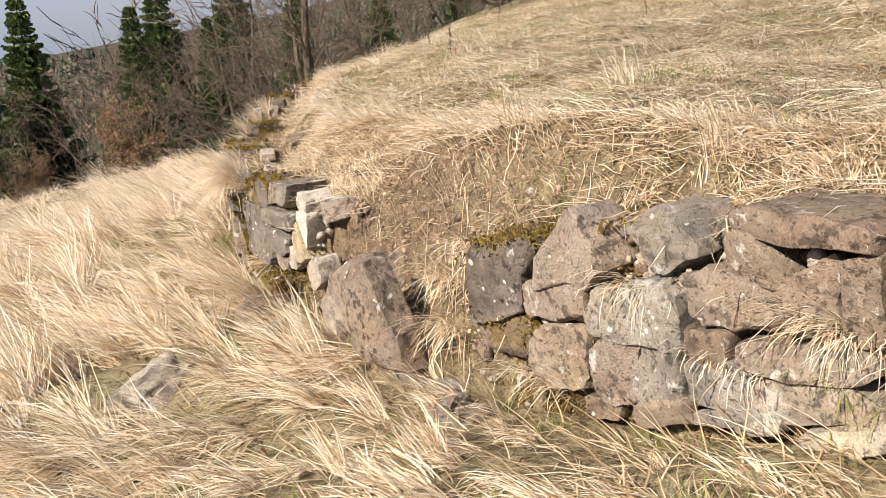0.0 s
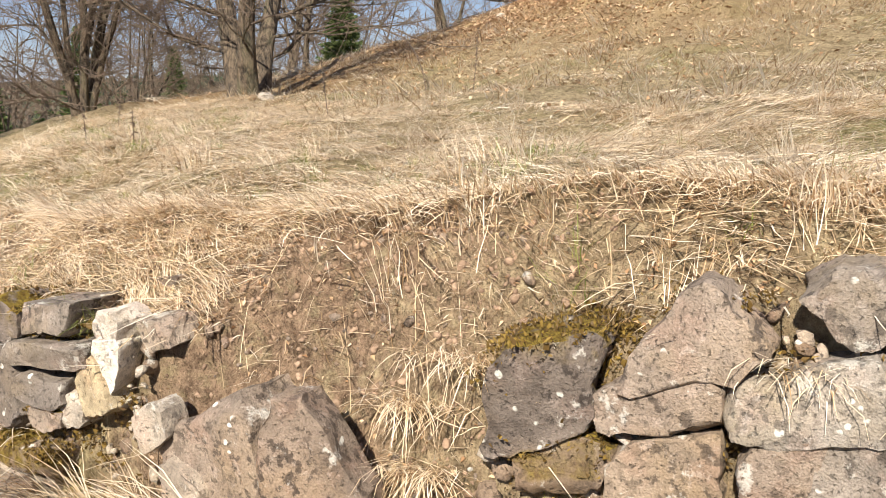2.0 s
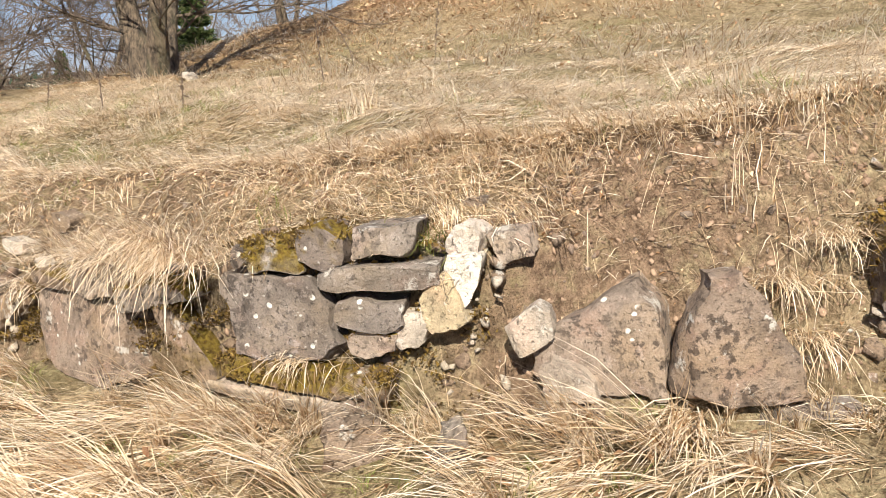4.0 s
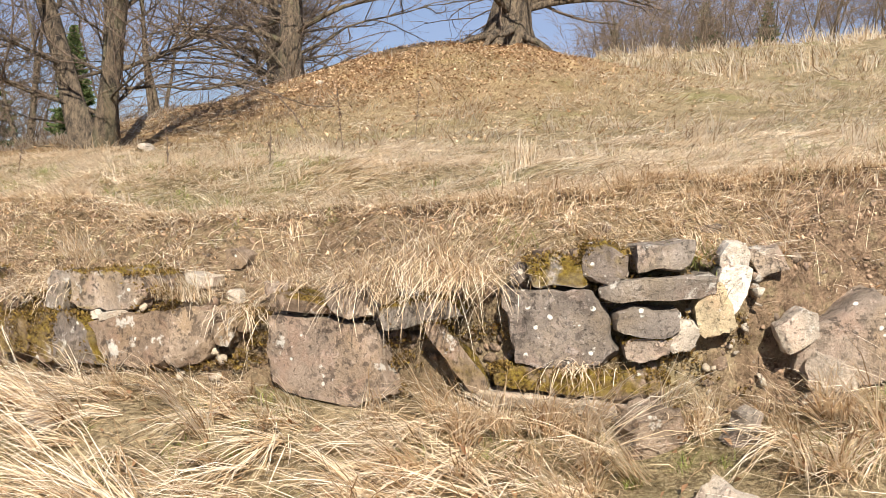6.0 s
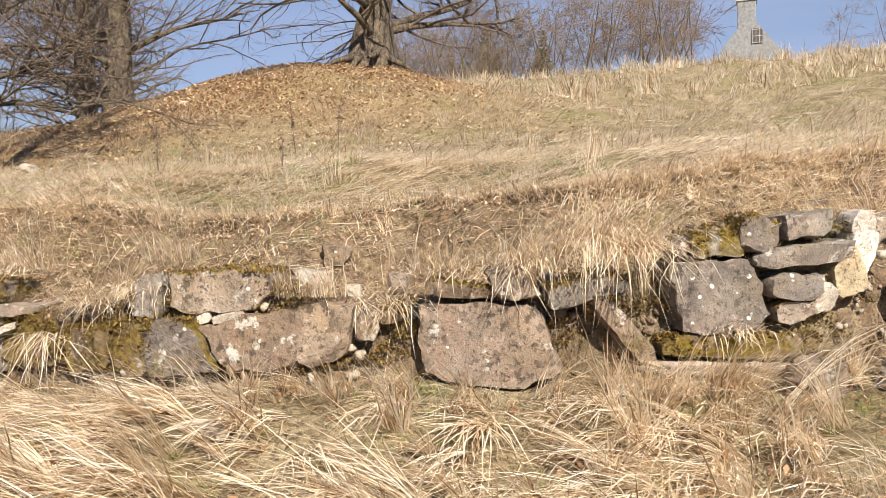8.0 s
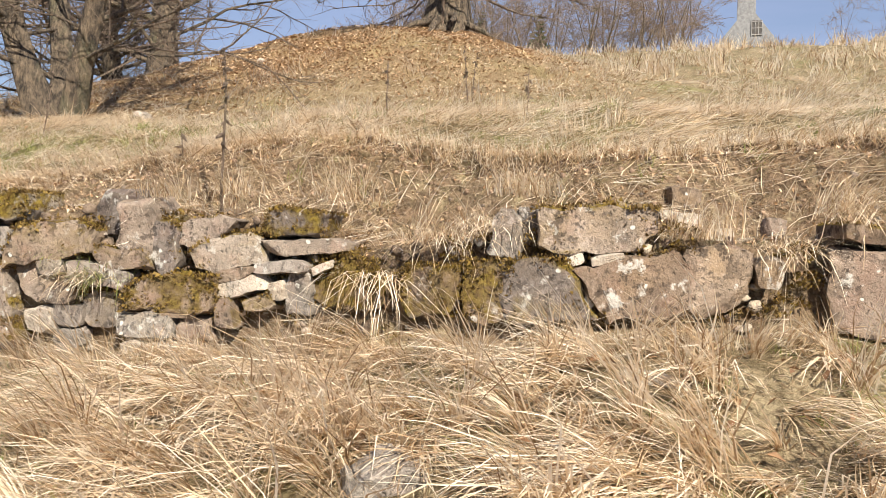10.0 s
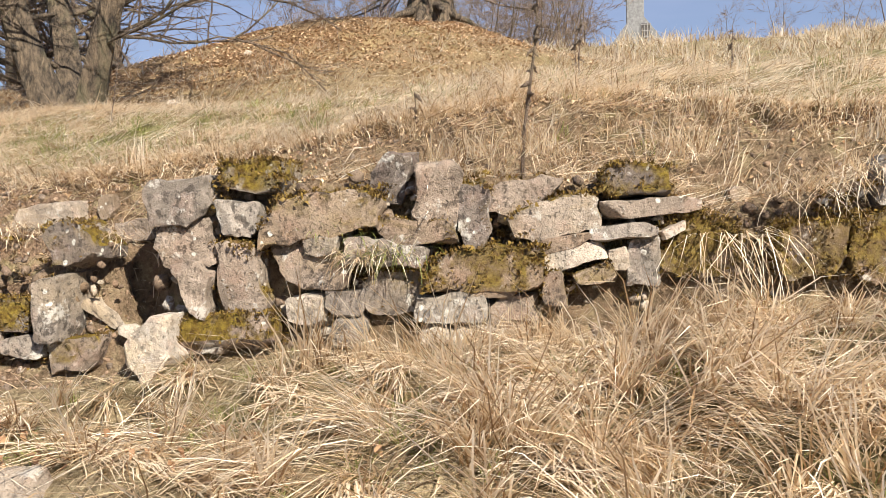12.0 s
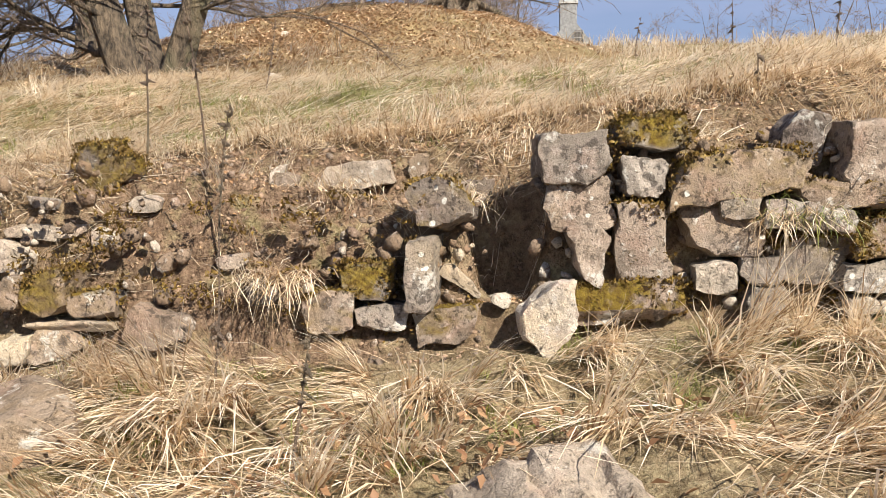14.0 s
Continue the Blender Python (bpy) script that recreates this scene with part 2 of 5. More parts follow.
def ground_material():
    m, n, l, b = material("turf_and_soil")
    geo = n.new("ShaderNodeNewGeometry")
    p = geo.outputs["Position"]
    soil, litter, humus, wood = [n.new("ShaderNodeAttribute") for _ in range(4)]
    soil.attribute_name, litter.attribute_name, humus.attribute_name, wood.attribute_name = "soil", "litter", "humus", "wood"
    straw = mix(n, l, noise_at(n, l, p, 1.7, 5), (0.25, 0.183, 0.104), (0.46, 0.355, 0.215))
    straw = mix(n, l, noise_at(n, l, p, 55, 4, 0.4, 0.7), straw, (0.55, 0.45, 0.27))
    straw = mix(n, l, times(n, l, noise_at(n, l, p, 20, 6, 0.47, 0.64, 0.7), 0.8), straw, (0.085, 0.057, 0.032))
    straw = mix(n, l, times(n, l, noise_at(n, l, p, 0.8, 5, 0.52, 0.7), 0.5), straw, (0.20, 0.22, 0.06))
    earth = mix(n, l, noise_at(n, l, p, 16, 8, 0.38, 0.62, 0.75), (0.085, 0.052, 0.033), (0.36, 0.242, 0.158))
    earth = mix(n, l, times(n, l, noise_at(n, l, p, 70, 5, 0.52, 0.68), 0.6), earth, (0.44, 0.32, 0.21))
    straw = mix(n, l, times(n, l, noise_at(n, l, p, 4.5, 6, 0.50, 0.60, 0.65), 0.55), straw, (0.12, 0.09, 0.04))
    leafy = mix(n, l, noise_at(n, l, p, 20, 6), (0.15, 0.09, 0.047), (0.41, 0.265, 0.145))
    leafy = mix(n, l, noise_at(n, l, p, 2.2, 4, 0.46, 0.70), leafy, (0.50, 0.36, 0.19))
    col = mix(n, l, litter.outputs["Fac"], straw, leafy)
    edge = times(n, l, soil.outputs["Fac"], noise_at(n, l, p, 9, 5, 0.28, 0.5))
    col = mix(n, l, edge, col, earth)
    col = mix(n, l, times(n, l, humus.outputs["Fac"], noise_at(n, l, p, 2.6, 7, 0.40, 0.54)), col, (0.085, 0.052, 0.032))
    trees = mix(n, l, noise_at(n, l, p, 0.5, 8, 0.3, 0.7, 0.85), (0.030, 0.032, 0.020), (0.105, 0.075, 0.055))
    col = mix(n, l, wood.outputs["Fac"], col, trees)
    l.new(col, b.inputs["Base Color"])
    b.inputs["Roughness"].default_value = 0.97
    b.inputs["Specular IOR Level"].default_value = 0.1
    bump(n, l, b, noise_at(n, l, p, 25, 6, 0.2, 0.8, 0.7), 1.0, 0.05)
    bump(n, l, b, noise_at(n, l, p, 110, 4, 0.2, 0.8), 0.8, 0.012)
    return m


def blade_material(name, stops, translucent=0.35):
    """Grass and leaves: a colour for each blade from a ramp, thin enough to let light through."""
    m, n, l, b = material(name)
    geo, ramp = n.new("ShaderNodeNewGeometry"), n.new("ShaderNodeValToRGB")
    l.new(geo.outputs["Random Per Island"], ramp.inputs[0])
    e = ramp.color_ramp.elements
    for k, (at, c) in enumerate(stops):
        s = e[k] if k < 2 else e.new(at)
        s.position, s.color = at, (*c, 1)
    col = mix(n, l, times(n, l, noise_at(n, l, geo.outputs["Position"], 1.3, 4), 0.2), ramp.outputs[0], (0.74, 0.64, 0.50), "MULTIPLY") if "grass" in name else ramp.outputs[0]
    if "grass" in name:
        col = mix(n, l, times(n, l, noise_at(n, l, geo.outputs["Position"], 7, 4, 0.47, 0.65), 0.3), col, (0.66, 0.58, 0.48), "MULTIPLY")
    l.new(col, b.inputs["Base Color"])
    b.inputs["Roughness"].default_value = 0.6
    b.inputs["Specular IOR Level"].default_value = 0.3
    t = n.new("ShaderNodeBsdfTranslucent")
    l.new(col, t.inputs[0])
    s = n.new("ShaderNodeMixShader")
    s.inputs[0].default_value = translucent
    l.new(b.outputs[0], s.inputs[1])
    l.new(t.outputs[0], s.inputs[2])
    l.new(s.outputs[0], n["Material Output"].inputs[0])
    return m


def bark_material(name, a, c, scale=14):
    m, n, l, b = material(name)
    geo, tex = n.new("ShaderNodeNewGeometry"), n.new("ShaderNodeMapping")
    tex.inputs["Scale"].default_value = (1, 1, 0.35)
    l.new(geo.outputs["Position"], tex.inputs[0])
    p = tex.outputs[0]
    col = mix(n, l, noise_at(n, l, p, scale, 8, 0.38, 0.62, 0.75), a, c)
    col = mix(n, l, times(n, l, noise_at(n, l, p, 3, 5, 0.55, 0.7), 0.5), col, (0.20, 0.19, 0.10))
    l.new(col, b.inputs["Base Color"])
    b.inputs["Roughness"].default_value = 0.9
    bump(n, l, b, noise_at(n, l, p, scale, 8, 0.25, 0.75, 0.7), 1.0, 0.09)
    return m


M_GROUND = ground_material()
M_STRAW = blade_material("dry_grass", [(0.0, (0.26, 0.165, 0.085)), (1.0, (0.97, 0.89, 0.75)), (0.26, (0.70, 0.54, 0.35)), (0.55, (0.91, 0.78, 0.585)), (0.12, (0.42, 0.285, 0.155))])
M_OLD = blade_material("old_grass", [(0.0, (0.26, 0.17, 0.09)), (1.0, (0.90, 0.77, 0.57)), (0.5, (0.68, 0.52, 0.33))])
M_GREEN = blade_material("green_grass", [(0.0, (0.16, 0.20, 0.04)), (1.0, (0.36, 0.36, 0.11)), (0.5, (0.24, 0.27, 0.07))])
M_LEAF = blade_material("beech_litter", [(0.0, (0.27, 0.145, 0.068)), (1.0, (0.70, 0.53, 0.35)), (0.5, (0.48, 0.315, 0.175))], 0.2)
M_BARK = bark_material("beech_bark", (0.028, 0.021, 0.015), (0.25, 0.185, 0.12))
M_TWIG = bark_material("twig_bark", (0.13, 0.09, 0.065), (0.36, 0.26, 0.18), 30)
M_SPRUCE = blade_material("spruce_needles", [(0.0, (0.04, 0.065, 0.026)), (1.0, (0.20, 0.235, 0.085)), (0.5, (0.10, 0.14, 0.05))], 0.2)
M_WOODS = blade_material("distant_woods", [(0.0, (0.02, 0.032, 0.016)), (1.0, (0.13, 0.095, 0.07)), (0.4, (0.04, 0.055, 0.026)), (0.7, (0.085, 0.07, 0.045))], 0.05)
M_MOSS = blade_material("cushion_moss", [(0.0, (0.06, 0.034, 0.012)), (1.0, (0.25, 0.165, 0.036)), (0.5, (0.13, 0.078, 0.02))], 0.15)
M_BROWN = blade_material("withered_beech_leaves", [(0.0, (0.19, 0.095, 0.048)), (1.0, (0.42, 0.26, 0.14))], 0.25)


# ---- helpers for meshes ----
def part(name, bm, mat, parent=None, label=""):
    me = bpy.data.meshes.new(name)
    bm.to_mesh(me)
    bm.free()
    me.materials.append(mat)
    ob = new(name, me)
    ob.parent = parent
    return tagged(ob, label)


def raw(name, verts, faces, mat, smooth=False, parent=None, label=""):
    """A mesh from arrays: faces is an (n, k) array or a list of such arrays."""
    me = bpy.data.meshes.new(name)
    groups = faces if isinstance(faces, list) else [faces]
    loops = np.concatenate([g.ravel() for g in groups])
    sizes = np.concatenate([np.full(len(g), g.shape[1]) for g in groups])
    starts = np.concatenate([[0], np.cumsum(sizes)[:-1]])
    me.vertices.add(len(verts))
    me.vertices.foreach_set("co", np.asarray(verts, np.float32).ravel())
    me.loops.add(len(loops))
    me.loops.foreach_set("vertex_index", loops.astype(np.int32))
    me.polygons.add(len(sizes))
    me.polygons.foreach_set("loop_start", starts.astype(np.int32))
    me.update(calc_edges=True)
    if smooth:
        me.polygons.foreach_set("use_smooth", np.ones(len(sizes), bool))
    me.materials.append(mat)
    ob = new(name, me)
    ob.parent = parent
    return tagged(ob, label)


# ---- ground: one sheet to the horizon ----
def spread(a, b, step, reach, grow=1.13):
    """Even steps from a to b, then ever longer ones out to reach on both sides."""
    mid = list(np.arange(a, b, step))
    out, s = [b], step
    while out[-1] < reach:
        s *= grow
        out.append(out[-1] + s)
    back, s = [a - step], step
    while back[-1] > -reach:
        s *= grow
        back.append(back[-1] - s)
    return np.array(back[::-1] + mid + out)


def build_ground():
    ys = spread(-1, 16, 0.07, 2500)
    ds = np.concatenate([spread(-4.5, 12, 0.12, 2500), np.arange(-0.1, 1.3, 0.02)])
    ds = np.unique(np.round(ds, 3))
    d, y = np.meshgrid(ds, ys)
    x = face(y) + d
    z = height(x, y)
    nx, ny = len(ds), len(ys)
    i = np.arange(nx * ny).reshape(ny, nx)
    quads = np.stack([i[:-1, :-1], i[:-1, 1:], i[1:, 1:], i[1:, :-1]], -1).reshape(-1, 4)
    ob = raw("ground", np.stack([x, y, z], -1).reshape(-1, 3), quads, M_GROUND, smooth=True)
    sod = sod_edge(y)
    bare = ease(d, -0.03, 0.06) * ease(sod - d, -0.10, 0.0) * ease(y, -3, 1) * (0.35 + 0.40 * ease(y, 5.2, 6.6) + 0.6 * ease(y, 3.4, 3.9) * ease(-y, -4.8, -4.4))
    fallen = ease(y, 11.2, 11.9) * ease(-y, -13.8, -12.9) * ease(d, -0.25, 0.0) * ease(-d, -1.1, -0.9)
    litter = np.clip(1.5 * mound(x, y), 0, 1) * (0.75 + 0.25 * rough(x, y, 1.1, 14)) + 0.8 * ease(y, 13.4, 15.5) * ease(x, 1, 3) * ease(-x, -10, -7)
    humus = 0.8 * ease(d, sod - 0.04, sod - 0.015) * ease(sod + 0.03 - d, 0.0, 0.02) * (0.35 + 0.65 * ease(y, 5.2, 6.6)) * ease(y, -3, 1) * ease(-y, -16, -14)
    far = np.hypot(x - 5, y - 5)
    wood = np.maximum(ease(far, 26, 40) * ease(y - 0.6 * x, 6, 16), ease(far, 150, 260))
    wood = np.maximum(wood, ease(y, 17.5, 20) * ease(-x, 2, 5))
    for name, values in (("humus", humus), ("wood", wood), ("soil", np.maximum(bare, fallen)), ("litter", np.clip(litter, 0, 1))):
        at = ob.data.attributes.new(name, "FLOAT", "POINT")
        at.data.foreach_set("value", values.ravel().astype(np.float32))
    return tagged(ob, "grassy hillside with dry straw, bare soil and leaf litter", "ground", kind="structure")


ground = build_ground()


# ---- stones ----
def stone_bm(l, h, d, taper=0.0, skew=0.0, right=0.0, seed=0, sharp=28.0, cuts=11, grain=1.0, chips=3, corners=0.30):
    """A roughly dressed block: length l, height h, depth d. taper: wider at the top; skew: top pushed along; right: taller at its right end.
    corners: how far its four corners are knocked off; chips: flakes gone from its edges; grain: roughness of its faces."""
    r = random.Random(seed)
    bm = bmesh.new()
    bmesh.ops.create_cube(bm, size=2)
    bmesh.ops.subdivide_edges(bm, edges=bm.edges[:], cuts=cuts, use_grid_fill=True)
    shift = Vector((r.uniform(0, 90), r.uniform(0, 90), r.uniform(0, 90)))
    planes = []
    for sx in (-1, 1):
        for sz in (-1, 1):
            v = Vector((sx * r.uniform(0.35, 1), 0, sz * r.uniform(0.35, 1))).normalized()
            planes.append((v, (1 - corners * r.random() ** 1.6) * (abs(v.x) + abs(v.z))))
    for k in range(chips):
        v = Vector((r.uniform(-1, 1), r.uniform(-1, 0.1), r.uniform(-1, 1))).normalized()
        planes.append((v, r.uniform(0.76, 0.95) * (abs(v.x) + abs(v.y) + abs(v.z))))
    v = Vector((r.uniform(-0.10, 0.10), -1, r.uniform(-0.12, 0.12))).normalized()
    planes.append((v, 0.95))
    small = min(l, h)
    edge = min(0.020, 0.11 * small) * grain
    lump = min(0.008, 0.05 * small) * grain
    for v in bm.verts:
        p = Vector([math.copysign(1 - (1 - min(1, abs(c))) ** 1.5, c) for c in v.co])
        n = (abs(p.x) ** sharp + abs(p.y) ** sharp + abs(p.z) ** sharp) ** (1 / sharp)
        p = p / n
        for q, off in planes:
            over = p.dot(q) - off
            if over > 0:
                p -= q * over
        z = p.z * (1 + right * p.x)
        q = Vector(((p.x * (1 + taper * p.z) + skew * p.z) * l / 2, p.y * d / 2, z * h / 2))
        a = Vector((q.x, q.y * 0.3, q.z)) * 9 + shift
        c = Vector((q.x, q.y * 0.5, q.z)) * 27 + shift
        e = Vector((q.x * 30, q.y * 30, q.z * 62)) + shift
        q.x += noise.noise(a) * edge * 1.5 + noise.noise(c) * edge * 0.7
        q.z += noise.noise(a + Vector((31, 7, 3))) * edge * 1.5 + noise.noise(c + Vector((5, 17, 3))) * edge * 0.7
        f = q * 16 + shift
        ridge = 0.5 - abs(noise.noise(f))
        q.y += (ridge * 1.3 + noise.noise(e) * 0.75 + noise.noise(q * 7 - shift) * 1.6) * lump
        v.co = q
    bm.normal_update()
    for f in bm.faces:
        f.smooth = True
    for e in bm.edges:
        e.smooth = e.calc_face_angle(0) < 0.55
    return bm


def face_frame(y, out):
    """A frame on the wall's face at y: X along the wall, Y into it, Z up."""
    a, c = Vector((float(face(y + 0.25)), y + 0.25, 0)), Vector((float(face(y - 0.25)), y - 0.25, 0))
    along = (c - a).normalized()
    into = Vector((0, 0, 1)).cross(along)
    m = Matrix((along, into, Vector((0, 0, 1)))).transposed().to_4x4()
    m.translation = Vector((float(face(y)), y, 0)) + into * out
    return m


def mossy(ob, much, seed):
    """Moss on a stone: many tiny upright scales in ragged patches, on top and down the front."""
    r = np.random.RandomState(seed)
    me = ob.data
    co = np.array([v.co[:] for v in me.vertices])
    nor = np.array([v.normal[:] for v in me.vertices])
    size = np.ptp(co, axis=0)
    i = r.randint(0, len(co), int(60000 * size[0] * max(size[2], 0.12) * (1 if much == 2 else 0.55)))
    p = co[i] + r.randn(len(i), 3) * (0.07 * size.min(), 0.07 * size.min(), 0.03 * size.min())
    patch = np.array([noise.noise(Vector(q) * 11 + Vector((seed, 0, 0))) + 0.5 * noise.noise(Vector(q) * 34) for q in p])
    ok = patch + 0.55 * nor[i, 2] + 0.35 * (co[i, 2] / size[2]) > (0.44 if much == 1 else 0.14)
    ok &= nor[i, 1] < 0.6
    p, n = p[ok], nor[i][ok]
    if len(p) < 5:
        return
    k = len(p)
    tip = p + n * r.uniform(0.003, 0.013, k)[:, None] + r.randn(k, 3) * 0.003 + (0, 0, 0.003)
    a, c = r.randn(k, 3) * 0.0052, r.randn(k, 3) * 0.0052
    v = np.stack([p + a, p + c, tip, p - a], 1).reshape(-1, 3)
    j = 4 * np.arange(k)[:, None]
    m = raw("moss", v, np.concatenate([j + [0, 1, 2], j + [1, 3, 2]]), M_MOSS, False, ob, "brown-green moss")
    tagged(m, kind="stuff")


wall = tagged(new("stone_wall"), "ruined dry-stone wall of weathered pink-grey sandstone, partly collapsed", "wall")
stone_count = [0]


def stone(y, z, l, h, tilt, taper, skew, right, tone, moss, out, deep=0.34):
    """A stone of the wall: its middle along (y) and up (z), length, height, tilt, shape, colour, moss and how far behind the face."""
    stone_count[0] += 1
    d = max(0.16, min(deep, 1.2 * max(l, h)))
    bm = stone_bm(l * 1.10, h * 1.12, d, taper, skew, right, 100 + stone_count[0])
    ob = part("stone", bm, stone_material(tone, moss), wall)
    r = random.Random(stone_count[0])
    ob.matrix_world = face_frame(y, out + d / 2 - 0.02 + r.uniform(-0.02, 0.02)) @ pose(0, 0, z, r.uniform(-4, 4), -tilt, r.uniform(-5, 5))
    if moss:
        mossy(ob, moss, stone_count[0])
    return ob


stone(11.00, 0.14, 0.27, 0.18, 4, -0.04, 0.03, 0.00, "grey", 0, 0.0)
stone(10.96, -0.05, 0.24, 0.18, 7, 0.00, -0.01, 0.03, "pink", 0, 0.0)
stone(10.93, -0.25, 0.13, 0.21, -8, 0.36, -0.33, 0.10, "pink", 0, 0.0)
stone(10.67, 0.24, 0.26, 0.13, 2, -0.00, -0.04, 0.11, "grey", 2, 0.05)
stone(10.72, 0.06, 0.17, 0.15, -4, 0.07, -0.06, -0.02, "grey", 0, 0.0)
stone(10.72, -0.20, 0.19, 0.31, 0, -0.04, -0.11, 0.04, "pink", 1, 0.0)
stone(10.79, -0.45, 0.41, 0.14, 2, 0.01, 0.02, -0.00, "pink", 2, 0.0)
stone(11.61, -0.34, 0.11, 0.25, -3, 0.07, 0.02, 0.07, "grey", 0, -0.05)
stone(11.54, -0.05, 0.21, 0.21, 16, -0.10, -0.21, -0.01, "dark", 1, 0.05)
stone(11.84, -0.37, 0.20, 0.14, 0, 0.06, -0.05, 0.07, "dark", 2, 0.02)
stone(12.00, -0.50, 0.19, 0.15, 2, 0.03, -0.06, -0.04, "pink", 1, 0.0)
stone(11.78, -0.52, 0.19, 0.09, -1, 0.04, 0.01, 0.07, "grey", 0, 0.0)
stone(11.52, -0.55, 0.22, 0.14, 10, 0.05, 0.12, 0.09, "pink", 1, 0.0)
stone(10.33, 0.06, 0.46, 0.18, 6, -0.04, 0.17, -0.05, "brown", 1, 0.0)
stone(10.40, -0.17, 0.28, 0.17, -3, 0.12, -0.19, -0.09, "pink", 0, 0.0)
stone(10.34, -0.07, 0.14, 0.07, 1, 0.04, 0.08, 0.01, "grey", 0, 0.0)
stone(10.16, -0.09, 0.16, 0.11, -2, 0.05, -0.05, 0.05, "grey", 0, 0.0)
stone(9.98, -0.11, 0.19, 0.09, -9, 0.11, -0.02, -0.05, "grey", 0, 0.0)
stone(10.42, -0.35, 0.17, 0.11, -1, 0.01, -0.09, 0.06, "pale", 0, 0.0)
stone(10.25, -0.32, 0.16, 0.10, -1, 0.05, 0.04, 0.07, "grey", 0, 0.0)
stone(10.23, -0.44, 0.13, 0.11, 8, 0.10, 0.12, 0.00, "grey", 0, 0.0)
stone(10.88, -0.47, 0.17, 0.14, 6, 0.09, 0.05, 0.03, "pink", 0, 0.0)
stone(10.04, -0.27, 0.23, 0.16, 1, 0.12, 0.08, 0.09, "grey", 1, 0.03)
stone(10.05, 0.21, 0.14, 0.20, 5, 0.10, 0.25, 0.00, "dark", 0, 0.1)
stone(9.84, 0.15, 0.18, 0.24, -2, -0.00, 0.05, 0.02, "pink", 0, 0.0)
stone(9.92, -0.02, 0.32, 0.10, -3, 0.03, -0.08, -0.11, "brown", 1, 0.0)
stone(9.68, 0.05, 0.13, 0.25, -2, -0.00, -0.05, 0.02, "dark", 1, 0.0)
stone(9.49, 0.12, 0.26, 0.13, 0, 0.14, 0.16, 0.08, "pink", 0, 0.05)
stone(9.35, 0.03, 0.36, 0.14, 11, 0.06, 0.02, 0.02, "pale", 1, 0.0)
stone(9.63, -0.18, 0.47, 0.16, 4, 0.05, -0.02, 0.14, "brown", 2, -0.03)
stone(9.78, -0.35, 0.29, 0.11, 2, -0.02, 0.05, 0.05, "grey", 0, 0.0)
stone(9.59, -0.28, 0.16, 0.03, 1, 0.01, 0.01, 0.02, "brown", 0, 0.0)
stone(9.52, -0.36, 0.18, 0.12, 1, 0.03, -0.03, 0.04, "pink", 0, 0.0)
stone(9.70, -0.46, 0.16, 0.06, 1, 0.02, 0.03, 0.06, "pale", 0, 0.0)
stone(9.52, -0.46, 0.12, 0.07, 3, 0.01, 0.06, 0.02, "pale", 0, 0.0)
stone(9.86, -0.45, 0.12, 0.06, 3, 0.07, -0.03, 0.05, "pale", 0, 0.0)
stone(9.01, 0.18, 0.27, 0.12, -1, -0.01, 0.03, -0.04, "dark", 2, 0.0)
stone(8.95, 0.07, 0.38, 0.07, 3, 0.03, 0.01, -0.04, "pink", 0, 0.0)
stone(9.05, -0.03, 0.25, 0.06, 2, 0.03, 0.03, -0.01, "grey", 0, 0.0)
stone(9.29, -0.06, 0.21, 0.05, 14, -0.04, 0.02, -0.17, "brown", 0, 0.0)
stone(9.27, -0.13, 0.25, 0.08, 17, -0.05, -0.03, -0.03, "pale", 0, 0.0)
stone(9.17, -0.21, 0.15, 0.07, 16, 0.02, -0.13, 0.14, "pink", 1, 0.0)
stone(9.34, -0.26, 0.08, 0.13, 1, -0.03, 0.08, -0.00, "pink", 1, 0.0)
stone(9.08, -0.14, 0.08, 0.08, 5, 0.01, -0.05, 0.07, "pale", 0, 0.0)
stone(8.97, -0.15, 0.14, 0.18, 3, 0.01, 0.07, 0.03, "grey", 0, 0.03)
stone(8.76, -0.09, 0.30, 0.24, 2, -0.15, -0.12, 0.06, "brown", 2, 0.05)
stone(8.31, -0.11, 0.27, 0.20, 4, 0.04, -0.00, 0.03, "brown", 2, 0.0)
stone(8.07, -0.11, 0.18, 0.26, 5, 0.08, 0.09, 0.02, "brown", 2, 0.02)
stone(7.79, -0.09, 0.34, 0.26, 5, -0.13, -0.12, -0.07, "dark", 1, 0.0)
stone(7.37, -0.07, 0.43, 0.25, 7, 0.12, -0.09, 0.12, "brown", 0, 0.0)
stone(7.04, -0.02, 0.27, 0.25, 14, -0.05, 0.15, -0.21, "brown", 0, 0.02)
stone(7.57, 0.18, 0.47, 0.19, 4, 0.01, 0.01, -0.06, "pink", 1, 0.0)
stone(7.97, 0.17, 0.12, 0.18, -1, -0.01, 0.06, -0.04, "grey", 0, 0.03)
stone(7.87, 0.18, 0.09, 0.17, 2, 0.05, -0.04, -0.00, "dark", 0, 0.08)
stone(6.84, 0.01, 0.11, 0.11, 6, 0.08, 0.06, 0.08, "brown", 0, 0.02)
stone(6.74, 0.06, 0.08, 0.07, 6, 0.05, 0.10, 0.01, "brown", 1, 0.02)
stone(6.27, -0.08, 0.58, 0.36, -2, -0.10, -0.14, -0.01, "pink", 0, 0.0)
stone(6.40, 0.18, 0.31, 0.06, -5, 0.03, 0.02, -0.18, "brown", 1, -0.03)
stone(6.17, 0.22, 0.16, 0.16, 8, -0.25, -0.51, 0.16, "pink", 0, -0.03)
stone(5.82, 0.18, 0.35, 0.10, 13, -0.02, -0.04, -0.17, "grey", 1, -0.03)
